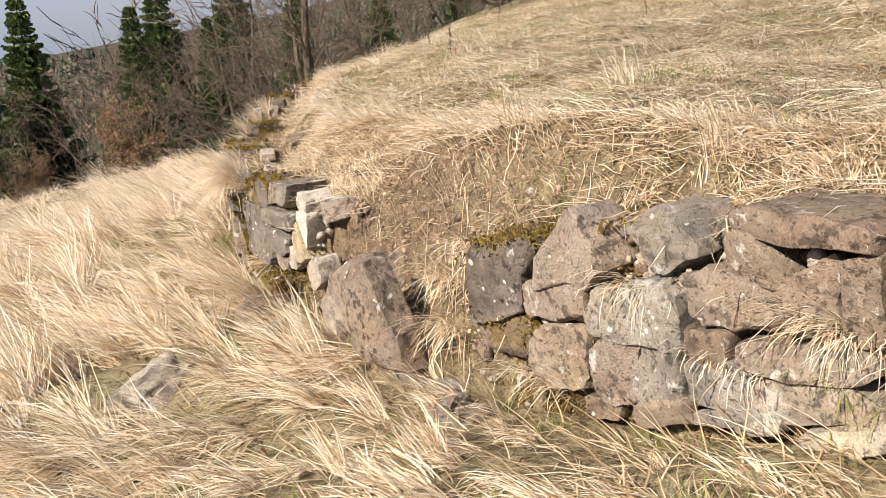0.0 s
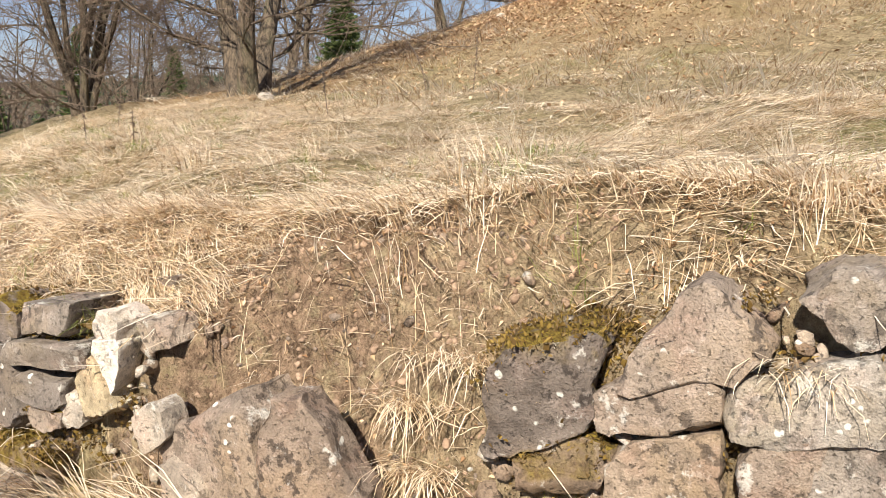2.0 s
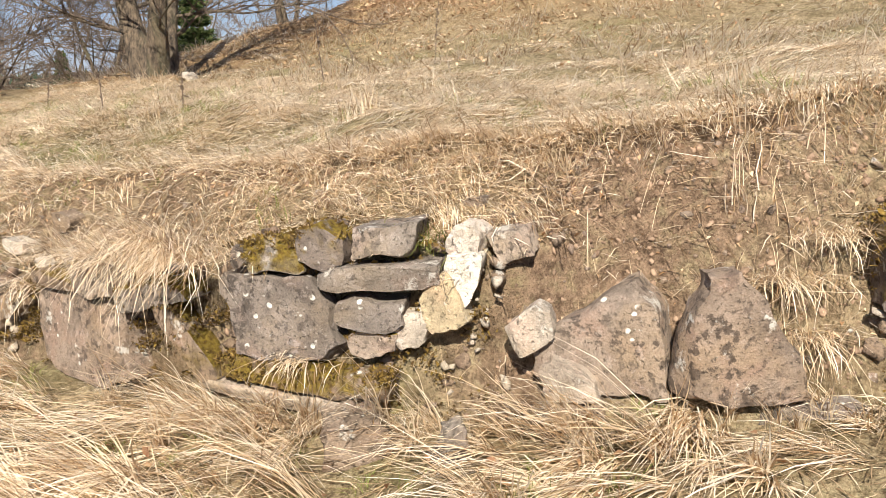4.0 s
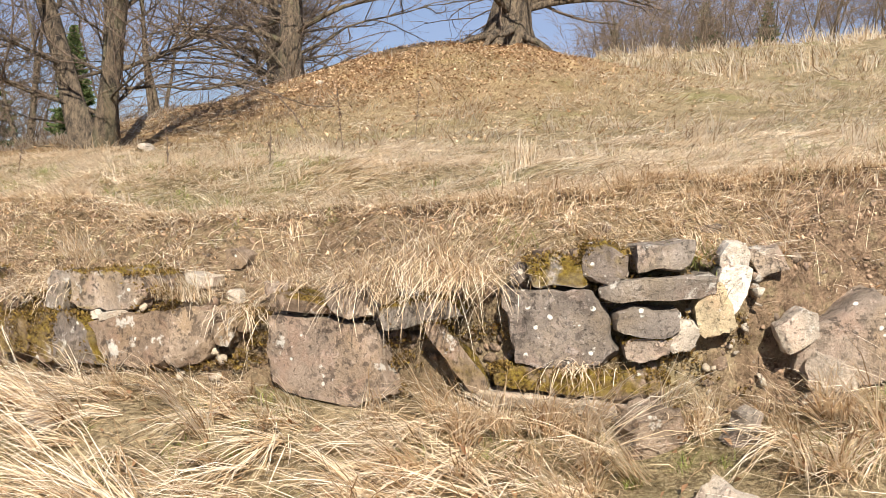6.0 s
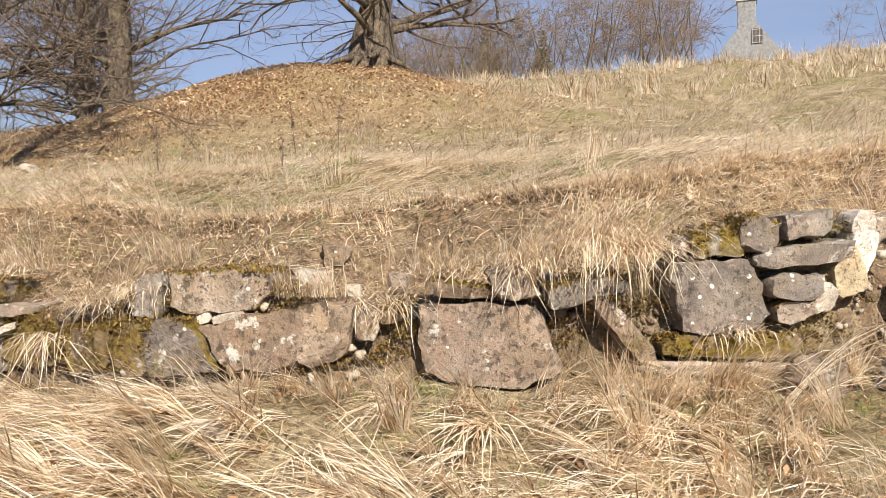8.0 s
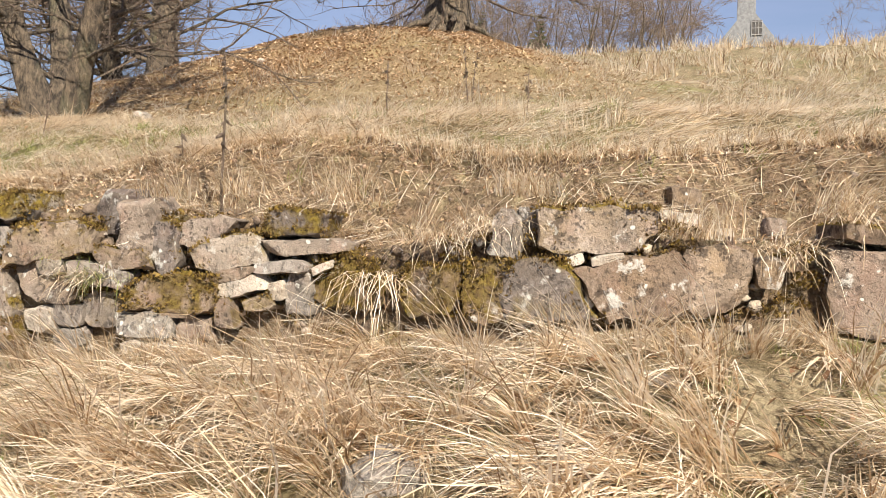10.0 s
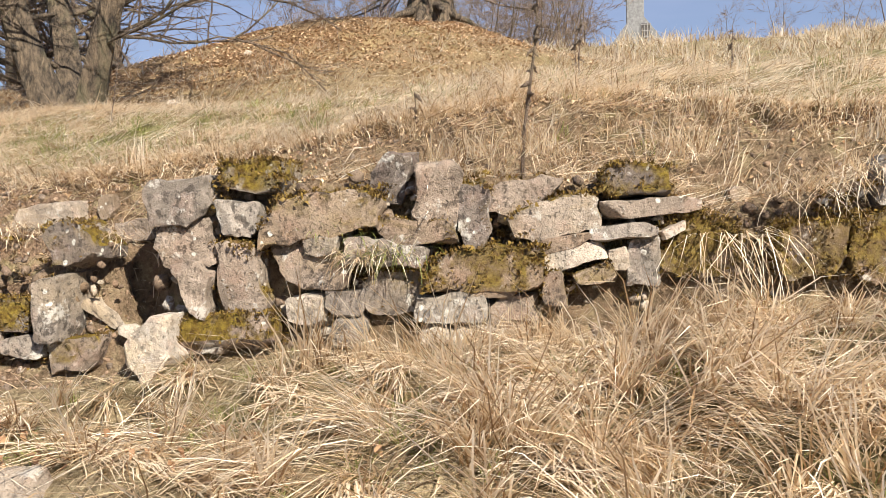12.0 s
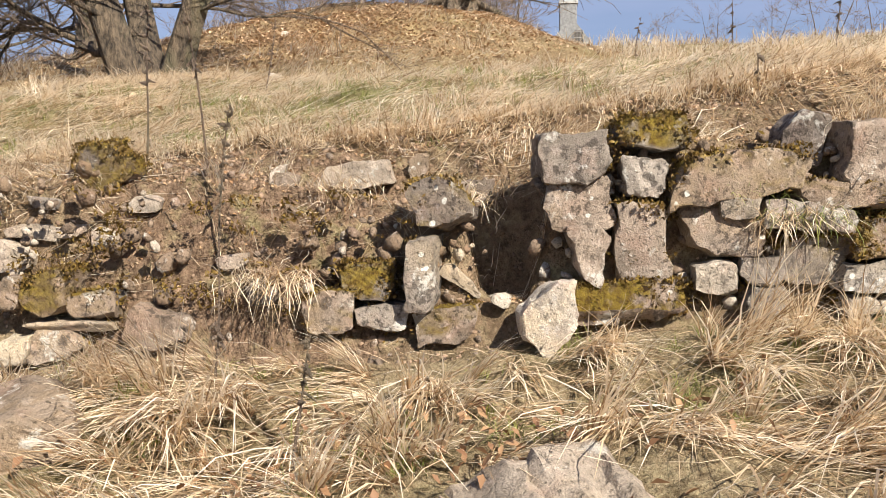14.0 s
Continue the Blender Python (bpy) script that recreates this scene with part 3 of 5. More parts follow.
stone(5.67, -0.01, 0.10, 0.32, 12, 0.02, -1.59, -0.02, "brown", 1, -0.03)
stone(5.24, 0.12, 0.43, 0.32, 2, 0.03, -0.16, -0.02, "dark", 0, -0.02)
stone(5.25, 0.39, 0.23, 0.12, 3, 0.06, -0.08, 0.01, "grey", 2, 0.0)
stone(5.05, 0.43, 0.19, 0.15, 1, 0.05, -0.04, -0.05, "dark", 1, 0.0)
stone(4.83, 0.46, 0.23, 0.11, 3, 0.06, 0.03, 0.02, "grey", 0, 0.0)
stone(4.84, 0.32, 0.46, 0.09, 5, 0.02, 0.01, -0.04, "grey", 0, -0.02)
stone(4.89, 0.17, 0.26, 0.12, 1, 0.02, -0.02, -0.00, "dark", 0, 0.0)
stone(4.88, 0.05, 0.18, 0.10, 5, 0.10, 0.01, -0.08, "pink", 1, 0.0)
stone(5.14, -0.12, 0.69, 0.10, -3, 0.03, -0.02, 0.06, "brown", 2, -0.03)
stone(5.24, -0.22, 0.76, 0.06, -4, 0.02, -0.01, 0.08, "pale", 0, -0.03)
stone(4.55, 0.47, 0.13, 0.12, 5, 0.10, 0.19, 0.02, "plaster", 0, 0.02)
stone(4.57, 0.33, 0.12, 0.17, -25, -0.08, -0.31, 0.28, "plaster", 0, 0.02)
stone(4.63, 0.22, 0.16, 0.18, 28, -0.10, 0.16, 0.14, "ochre", 0, 0.0)
stone(4.74, 0.10, 0.12, 0.12, 1, 0.09, 0.02, 0.05, "pale", 0, 0.0)
stone(4.10, 0.07, 0.46, 0.30, 17, 0.02, 0.10, 0.34, "pink", 0, -0.02)
stone(4.20, -0.03, 0.16, 0.14, 10, -0.41, -0.45, 0.37, "pale", 0, -0.05)
stone(4.19, -0.27, 0.22, 0.27, 7, -0.01, 0.25, -0.01, "brown", 0, -0.05)
stone(3.51, -0.24, 0.47, 0.28, -7, -0.16, -0.20, 0.14, "dark", 0, -0.1)
stone(4.41, 0.45, 0.13, 0.12, 15, 0.06, -0.22, -0.17, "pink", 0, 0.1)
stone(3.19, 0.46, 0.33, 0.28, 19, 0.02, 0.36, -0.04, "dark", 1, 0.0)
stone(2.90, 0.47, 0.34, 0.13, 12, 0.01, 0.06, -0.03, "pink", 0, 0.0)
stone(2.58, 0.54, 0.40, 0.18, 17, 0.02, 0.07, 0.08, "grey", 0, 0.0)
stone(2.48, 0.81, 0.21, 0.17, 37, 0.08, -0.14, -0.13, "grey", 0, 0.02)
stone(2.21, 0.83, 0.17, 0.16, 11, -0.47, -0.61, 0.46, "brown", 0, 0.0)
stone(2.07, 0.95, 0.41, 0.07, 5, -0.00, 0.00, 0.03, "brown", 0, 0.0)
stone(2.26, 0.69, 0.29, 0.15, 12, -0.16, -0.20, 0.10, "pink", 0, 0.0)
stone(2.05, 0.76, 0.16, 0.16, 24, 0.05, 0.28, 0.11, "brown", 0, 0.03)
stone(1.92, 0.81, 0.10, 0.21, 12, -0.01, 0.22, -0.02, "brown", 0, 0.0)
stone(2.31, 0.54, 0.14, 0.09, 7, 0.02, 0.01, -0.05, "brown", 0, 0.0)
stone(2.03, 0.59, 0.41, 0.09, 14, 0.01, 0.02, -0.11, "pink", 0, 0.0)
stone(2.27, 0.43, 0.19, 0.13, 17, -0.02, 0.11, -0.07, "grey", 0, 0.0)
stone(2.01, 0.49, 0.38, 0.10, 19, 0.00, 0.05, 0.01, "pink", 0, 0.0)
stone(3.14, 0.23, 0.27, 0.15, 13, 0.13, 0.11, 0.19, "brown", 1, 0.0)
stone(2.87, 0.26, 0.30, 0.22, 15, 0.01, 0.13, -0.04, "brown", 0, 0.0)
stone(2.63, 0.32, 0.20, 0.20, 18, 0.20, 0.43, 0.11, "pink", 0, -0.02)
stone(2.47, 0.38, 0.22, 0.17, 19, -0.04, 0.28, -0.02, "grey", 0, 0.0)
stone(2.44, 0.26, 0.23, 0.08, 22, 0.07, 0.12, 0.06, "brown", 0, 0.0)
stone(2.20, 0.36, 0.32, 0.05, 22, 0.02, 0.06, 0.05, "grey", 0, 0.0)
stone(2.14, 0.35, 0.16, 0.04, 24, 0.08, 0.06, 0.10, "pale", 0, 0.0)
stone(1.91, 0.44, 0.25, 0.06, 28, 0.09, 0.02, 0.19, "pale", 0, -0.03)
stone(2.68, 0.15, 0.14, 0.07, 15, 0.10, 0.11, -0.03, "brown", 0, 0.0)
stone(13.12, -0.41, 0.18, 0.16, 4, 0.04, 0.18, 0.14, "brown", 2, 0.0)
stone(12.96, -0.46, 0.17, 0.10, 1, -0.06, -0.04, 0.15, "pink", 1, 0.0)
stone(13.05, -0.55, 0.33, 0.04, -2, -0.02, -0.02, 0.10, "pale", 0, 0.0)
stone(13.10, -0.64, 0.18, 0.12, 1, -0.01, 0.15, -0.04, "pink", 0, 0.0)
stone(12.68, -0.57, 0.14, 0.22, 77, 0.26, -0.05, -0.06, "pink", 0, -0.03)
stone(13.27, -0.42, 0.08, 0.12, 4, 0.08, 0.19, 0.05, "brown", 0, 0.0)
stone(13.26, -0.65, 0.11, 0.10, 5, 0.02, 0.14, -0.03, "pale", 0, 0.0)
stone(7.52, 0.065, 0.13, 0.035, 10, 0.0, 0.0, -0.3, "pale", 0, 0.0)
stone(7.67, 0.05, 0.09, 0.045, 14, 0.0, 0.0, 0.2, "plaster", 0, 0.01)
stone(7.58, -0.09, 0.05, 0.16, -30, 0.1, 0.0, 0.0, "plaster", 0, 0.0)
stone(8.86, -0.02, 0.10, 0.035, 22, 0.05, 0.06, -0.11, "pale", 0, 0.0)

# rubble and mortar between the facing stones
def pebbles(name, places, mat, parent=None, label="", seed=5):
    """Many small angular stones in one mesh. places: x, y, z, size."""
    r = np.random.RandomState(seed)
    bm = bmesh.new()
    bmesh.ops.create_icosphere(bm, subdivisions=1, radius=1)
    base = np.array([v.co[:] for v in bm.verts])
    tri = np.array([[v.index for v in f.verts] for f in bm.faces])
    bm.free()
    vs, fs = [], []
    for k, (x, y, z, size) in enumerate(places):
        q = np.sign(base) * np.abs(base) ** 0.75
        for _ in range(4):
            n = r.randn(3)
            n /= np.linalg.norm(n)
            over = np.clip(q @ n - r.uniform(0.35, 0.75), 0, None)
            q = q - over[:, None] * n
        q = q * (size * r.uniform(0.6, 1.3, 3) * np.array([1, 1, 0.7])) @ np.linalg.qr(r.randn(3, 3))[0]
        vs.append(q + (x, y, z))
        fs.append(tri + 12 * k)
    return tagged(raw(name, np.concatenate(vs), np.concatenate(fs), mat, False, parent, label), kind="stuff")


def wall_rubble():
    r = np.random.RandomState(11)
    spots = []
    for a, b, count in ((1.2, 3.4, 170), (4.45, 6.3, 120), (6.9, 8.9, 120), (8.9, 11.15, 230), (11.3, 12.2, 50), (12.6, 14.5, 90)):
        for _ in range(count):
            y = r.uniform(a, b)
            lo, hi = float(foot(y)), float(wall_top(y))
            z = r.uniform(lo - 0.03, hi + 0.02)
            spots.append((float(face(y)) + r.uniform(0.09, 0.16), y, z, r.uniform(0.02, 0.055)))
    return spots


pebbles("filler_stone", wall_rubble(), stone_material("brown", 0), wall, "small filler stones packed in the joints")


def wall_mortar():
    r = np.random.RandomState(12)
    spots = []
    for a, b, count in ((1.2, 3.4, 110), (4.45, 5.4, 40), (6.9, 7.8, 30), (8.9, 11.1, 130), (11.4, 12.1, 20), (12.7, 13.4, 20)):
        for _ in range(count):
            y = r.uniform(a, b)
            z = r.uniform(float(foot(y)), float(wall_top(y)) - 0.06)
            spots.append((float(face(y)) + r.uniform(0.05, 0.10), y, z, r.uniform(0.012, 0.036)))
    return spots


pebbles("mortar", wall_mortar(), stone_material("pale", 0), wall, "crumbling pale lime mortar in the joints", 6)


def wall_moss():
    """Moss in the joints of the wall: tiny scales in ragged pads."""
    r = np.random.RandomState(14)
    n = 90000
    y = r.uniform(1.4, 13.3, n)
    z = foot(y) + r.rand(n) * (wall_top(y) + 0.03 - foot(y))
    pad = rough(3 * z, y, 7.0, 51) + 0.7 * rough(2 * z, y, 21.0, 52)
    ok = (pad > 0.55) & ~((y > 3.3) & (y < 4.5)) & ~((y > 11.0) & (y < 11.6))
    y, z = y[ok], z[ok]
    p = np.stack([face(y) + r.uniform(0.03, 0.11, len(y)), y, z], -1)
    # pads on top of the wall
    at, top, wide = r.choice(4, 16000, p=(0.45, 0.25, 0.15, 0.15)), np.array((1.98, 3.05, 5.15, 7.6)), np.array((0.16, 0.10, 0.14, 0.12))
    y = top[at] + r.randn(len(at)) * wide[at]
    x = face(y) + np.abs(r.randn(len(at)) * 0.11) + 0.06
    ok = rough(x, y, 22.0, 53) > -0.25
    p = np.concatenate([p, np.stack([x, y, height(x, y) + 0.004], -1)[ok]])
    k = len(p)
    tip = p + r.randn(k, 3) * 0.004 + (-0.008, -0.003, 0.006)
    a, c = r.randn(k, 3) * 0.006, r.randn(k, 3) * 0.006
    j = 4 * np.arange(k)[:, None]
    ob = raw("joint_moss", np.stack([p + a, p + c, tip, p - a], 1).reshape(-1, 3), np.concatenate([j + [0, 1, 2], j + [1, 3, 2]]), M_MOSS, False, wall, "brown-green moss in the joints")
    return tagged(ob, kind="stuff")


wall_moss()


def loose(y, z, l, h, tilt, taper, skew, right, tone, moss, out, deep=0.0):
    """A stone that lies loose on the bank or leans on the wall."""
    stone_count[0] += 1
    d = deep or max(0.05, 0.8 * min(l, 2.2 * h))
    bm = stone_bm(l * 1.03, h * 1.04, d, taper, skew, right, 300 + stone_count[0], 22.0, 9, 1.0, 4, 0.45)
    ob = part("loose_stone", bm, stone_material(tone, moss))
    m = face_frame(y, out + d * 0.35) @ pose(0, 0, z, 0, -tilt, 0)
    x, yy = m.translation.x, m.translation.y
    m.translation.z = min(z, max(float(height(x, yy)), float(height(x - 0.05, yy))) + h * 0.33) if out > 0.05 else z
    ob.matrix_world = m
    if moss:
        mossy(ob, moss, stone_count[0])
    words = {"pink": "pinkish", "grey": "grey", "brown": "brown", "dark": "dark grey", "pale": "pale cream", "plaster": "whitish"}[tone]
    text = "loose " + words + " sandstone block " + ("with moss " if moss else "") + ("on the earth bank" if out > 0.1 else "leaning on the ruined wall")
    return tagged(ob, text, "stone", "loose stones along the wall")


loose(3.72, 0.18, 0.33, 0.44, 0, -0.52, -0.30, 0.0, "pink", 0, -0.12, 0.15)
loose(2.80, 0.695, 0.29, 0.25, 10, -0.55, 0.35, -0.20, "pink", 0, 0.0)
loose(11.10, -0.51, 0.22, 0.25, 12, 0.11, 0.17, 0.02, "plaster", 0, -0.12)
loose(4.32, 0.16, 0.17, 0.13, 33, 0.03, 0.31, -0.03, "pale", 0, -0.06)
loose(11.94, 0.21, 0.34, 0.11, 6, -0.25, 0.15, 0.10, "pale", 0, 0.5)
loose(11.68, 0.27, 0.09, 0.13, 0, 0.08, 0.07, 0.00, "brown", 0, 0.6)
loose(11.43, 0.16, 0.21, 0.12, 0, 0.05, 0.01, -0.00, "pink", 0, 0.45)
loose(12.27, 0.15, 0.07, 0.10, 4, 0.19, 0.31, 0.06, "pale", 0, 0.5)
loose(12.22, 0.04, 0.10, 0.08, 0, 0.29, -0.02, 0.05, "pink", 0, 0.4)
loose(12.28, -0.25, 0.13, 0.13, 5, 0.06, 0.09, -0.09, "grey", 0, 0.1)
loose(12.98, 0.22, 0.23, 0.20, 10, -0.01, 0.12, -0.02, "dark", 2, 0.35)
loose(13.27, -0.02, 0.22, 0.06, 0, 0.08, -0.02, 0.16, "pale", 0, 0.2)
loose(13.23, 0.04, 0.12, 0.05, -6, 0.15, -0.09, -0.03, "grey", 0, 0.25)
loose(13.10, -0.04, 0.13, 0.05, 4, 0.00, 0.04, 0.05, "pale", 0, 0.2)
loose(12.95, 0.05, 0.10, 0.06, 5, -0.05, -0.02, 0.07, "pale", 0, 0.2)
loose(12.96, -0.03, 0.09, 0.08, -1, -0.00, -0.01, 0.03, "pale", 0, 0.2)
loose(12.80, 0.02, 0.14, 0.07, 4, 0.04, 0.08, 0.06, "pale", 0, 0.25)
loose(12.94, -0.13, 0.18, 0.06, 16, 0.01, -0.03, 0.03, "grey", 0, 0.1)
loose(13.32, -0.12, 0.14, 0.12, -5, 0.05, 0.00, -0.29, "pale", 0, 0.15)
loose(12.41, -0.12, 0.13, 0.06, 5, 0.09, 0.05, 0.00, "pink", 0, 0.15)
loose(7.16, 0.30, 0.17, 0.07, -2, 0.15, -0.07, -0.08, "pale", 0, 0.3)
loose(6.95, 0.26, 0.08, 0.07, -6, 0.13, -0.14, -0.03, "pale", 0, 0.3)
loose(6.73, 0.29, 0.10, 0.11, 8, 0.05, 0.12, -0.01, "pink", 0, 0.3)
loose(8.50, 0.36, 0.09, 0.07, -1, 0.10, -0.03, 0.04, "pale", 0, 0.5)
loose(7.09, 0.49, 0.15, 0.10, 1, 0.10, 0.02, -0.00, "brown", 0, 0.55)
loose(5.92, 0.32, 0.13, 0.07, -5, 0.11, -0.02, -0.05, "dark", 0, 0.25)
loose(5.40, 0.38, 0.08, 0.10, -5, 0.14, -0.02, -0.10, "dark", 0, 0.0)
loose(4.57, 0.18, 0.07, 0.09, -5, 0.12, -0.09, 0.02, "pale", 0, 0.15)
loose(4.02, 0.70, 0.07, 0.08, 16, 0.09, 0.05, -0.06, "pink", 0, 0.75)
loose(3.81, 0.75, 0.11, 0.06, -2, 0.10, -0.04, -0.03, "pink", 0, 0.75)
loose(4.01, 0.60, 0.09, 0.10, 9, 0.06, 0.13, -0.06, "pink", 0, 0.55)
loose(4.42, 0.24, 0.08, 0.05, 15, -0.00, 0.07, -0.02, "pale", 0, 0.35)
loose(4.58, 0.57, 0.10, 0.05, 6, 0.12, 0.08, 0.06, "pink", 0, 0.35)
loose(4.54, 0.55, 0.05, 0.05, 1, 0.13, -0.00, -0.05, "pink", 0, 0.4)
loose(2.87, 0.92, 0.06, 0.03, 10, 0.10, 0.06, 0.10, "pale", 0, 0.6)
loose(11.45, -0.26, 0.20, 0.05, -35, 0.0, 0.0, -0.3, "pale", 0, 0.12)
loose(11.56, -0.19, 0.14, 0.03, 16, 0.10, 0.05, 0.29, "pale", 0, 0.08)
loose(11.29, -0.45, 0.08, 0.06, 1, 0.10, 0.05, 0.20, "pale", 0, 0.05)


def plain_material(name, a, c, scale, rough_=0.85):
    m, n, l, b = material(name)
    geo = n.new("ShaderNodeNewGeometry")
    l.new(mix(n, l, noise_at(n, l, geo.outputs["Position"], scale, 5), a, c), b.inputs["Base Color"])
    b.inputs["Roughness"].default_value = rough_
    bump(n, l, b, noise_at(n, l, geo.outputs["Position"], scale * 5, 5), 0.4, 0.03)
    return m


cleared = []


def boulder(x, y, l, w, h, turn, tone, moss, sink=0.4, label="", seed=1, taper=-0.2, sharp=9.0, clear=0.10):
    bm = stone_bm(l, h, w, taper, 0.05, 0.1, 700 + seed, sharp, 12, 1.6, 7, 0.5)
    ob = part("boulder", bm, stone_material(tone, moss))
    ob.matrix_world = pose(x, y, float(height(x, y)) + h * (0.5 - sink), 8, -7, turn)
    cleared.append((x, y, 0.5 * min(l, w) + clear))
    return tagged(ob, label, "boulder", "boulders in the grass")


boulder(-1.67, 4.25, 0.46, 0.38, 0.32, -25, "pale", 0, 0.60, "large pale angular sandstone boulder in the grass", 2, -0.35, 12, 0.34)
boulder(-3.42, 11.12, 0.58, 0.42, 0.24, -75, "pale", 0, 0.68, "large pink-grey flat boulder half sunk in grass", 3, -0.2, 9.0, 0.22)
boulder(-3.0, 13.0, 0.60, 0.5, 0.16, -60, "brown", 0, 0.28, "flat brownish stone slab lying in dry grass", 4, 0.0, 14, 0.16)
boulder(-3.30, 8.00, 0.25, 0.20, 0.17, -60, "grey", 0, 0.55, "grey stone half hidden in tall grass", 5)
boulder(-1.18, 4.80, 0.26, 0.20, 0.24, -35, "brown", 0, 0.35, "brown stone standing in tall dry grass", 6)
boulder(-1.0, 4.45, 0.13, 0.12, 0.18, -35, "grey", 0, 0.3, "small grey stone in tall dry grass", 7)
boulder(0.0, 3.02, 0.20, 0.14, 0.18, -35, "grey", 0, 0.35, "small grey stone beside the wall foot", 9)
boulder(-2.5, 7.25, 0.26, 0.09, 0.05, 75, "pale", 0, 0.2, "pale weathered stone splinter in dry grass", 11, 0.0, 14)
boulder(8.2, 15.1, 0.11, 0.10, 0.08, 0, "pale", 0, 0.3, "pale stone on the leafy mound", 12)
boulder(3.1, 13.75, 0.2, 0.15, 0.11, 0, "pale", 0, 0.3, "pale stone among the roots of a beech", 13)


def strewn(seed, stretches, sizes, odds):
    """Spots on the bank: stretches of (from y, to y, count, d from, d to); d may be taken from the turf's edge."""
    r = np.random.RandomState(seed)
    rows = []
    for y0, y1, count, d0, d1, edge in stretches:
        y = r.uniform(y0, y1, count)
        x = face(y) + r.uniform(d0, d1, count) + (sod_edge(y) if edge else 0)
        rows.append(np.stack([x, y, height(x, y), r.choice(sizes, count, p=odds)], -1))
    return np.concatenate(rows)


M_EARTH = plain_material("crumbly_earth", (0.15, 0.095, 0.06), (0.38, 0.26, 0.17), 9, 0.98)
tagged(pebbles("earth_clods", strewn(23, ((3.3, 14, 1900, -0.5, 0.02, True), (3.3, 14, 1500, -0.09, 0.03, True), (3.4, 4.7, 900, 0.0, 0.62, False), (11.2, 13.9, 1300, -0.12, 0.85, False)), [0.007, 0.012, 0.02], [0.5, 0.38, 0.12]), M_EARTH, seed=9), "crumbled brown earth below the turf edge", "earth")
tagged(pebbles("rubble", strewn(21, ((3.4, 4.6, 200, 0.05, 0.6, False), (11.2, 13.8, 520, -0.12, 0.85, False), (6.0, 9.0, 150, 0.25, 0.85, False), (9.0, 11.2, 70, 0.3, 0.85, False), (4.5, 6.0, 60, 0.3, 0.7, False)), [0.008, 0.013, 0.019, 0.03], [0.42, 0.35, 0.18, 0.05]), stone_material("pink", 0), seed=8), "small pinkish rubble strewn over bare earth", "rubble")


# ---- trees ----
def tubes(lines, sides):
    """Tapered tubes along polylines (points, radii)."""
    vs, fs, at = [], [], 0
    ring = np.arange(sides) * 2 * math.pi / sides
    for pts, rad in lines:
        pts = np.asarray(pts)
        k = len(pts)
        t = np.gradient(pts, axis=0)
        t /= np.linalg.norm(t, axis=1)[:, None] + 1e-9
        ref = np.array([1.0, 0, 0]) if abs(t[0, 0]) < 0.8 else np.array([0, 1.0, 0])
        u = np.cross(t, ref)
        u /= np.linalg.norm(u, axis=1)[:, None] + 1e-9
        w = np.cross(t, u)
        v = pts[:, None] + np.asarray(rad)[:, None, None] * (np.cos(ring)[None, :, None] * u[:, None] + np.sin(ring)[None, :, None] * w[:, None])
        vs.append(v.reshape(-1, 3))
        i = at + np.arange(k * sides).reshape(k, sides)
        j = np.roll(i, -1, axis=1)
        fs.append(np.stack([i[:-1], j[:-1], j[1:], i[1:]], -1).reshape(-1, 4))
        at += k * sides
    return np.concatenate(vs), np.concatenate(fs)


def wander(r, p, way, length, steps, bend, lift):
    """A crooked line from p: bend is how far it strays at each step, lift how it turns up or down."""
    pts, p, way = [p], np.array(p, float), np.array(way, float)
    for _ in range(steps):
        way = way + r.randn(3) * bend
        way[2] += lift
        way /= np.linalg.norm(way)
        p = p + way * length / steps
        pts.append(p)
    return np.array(pts), way


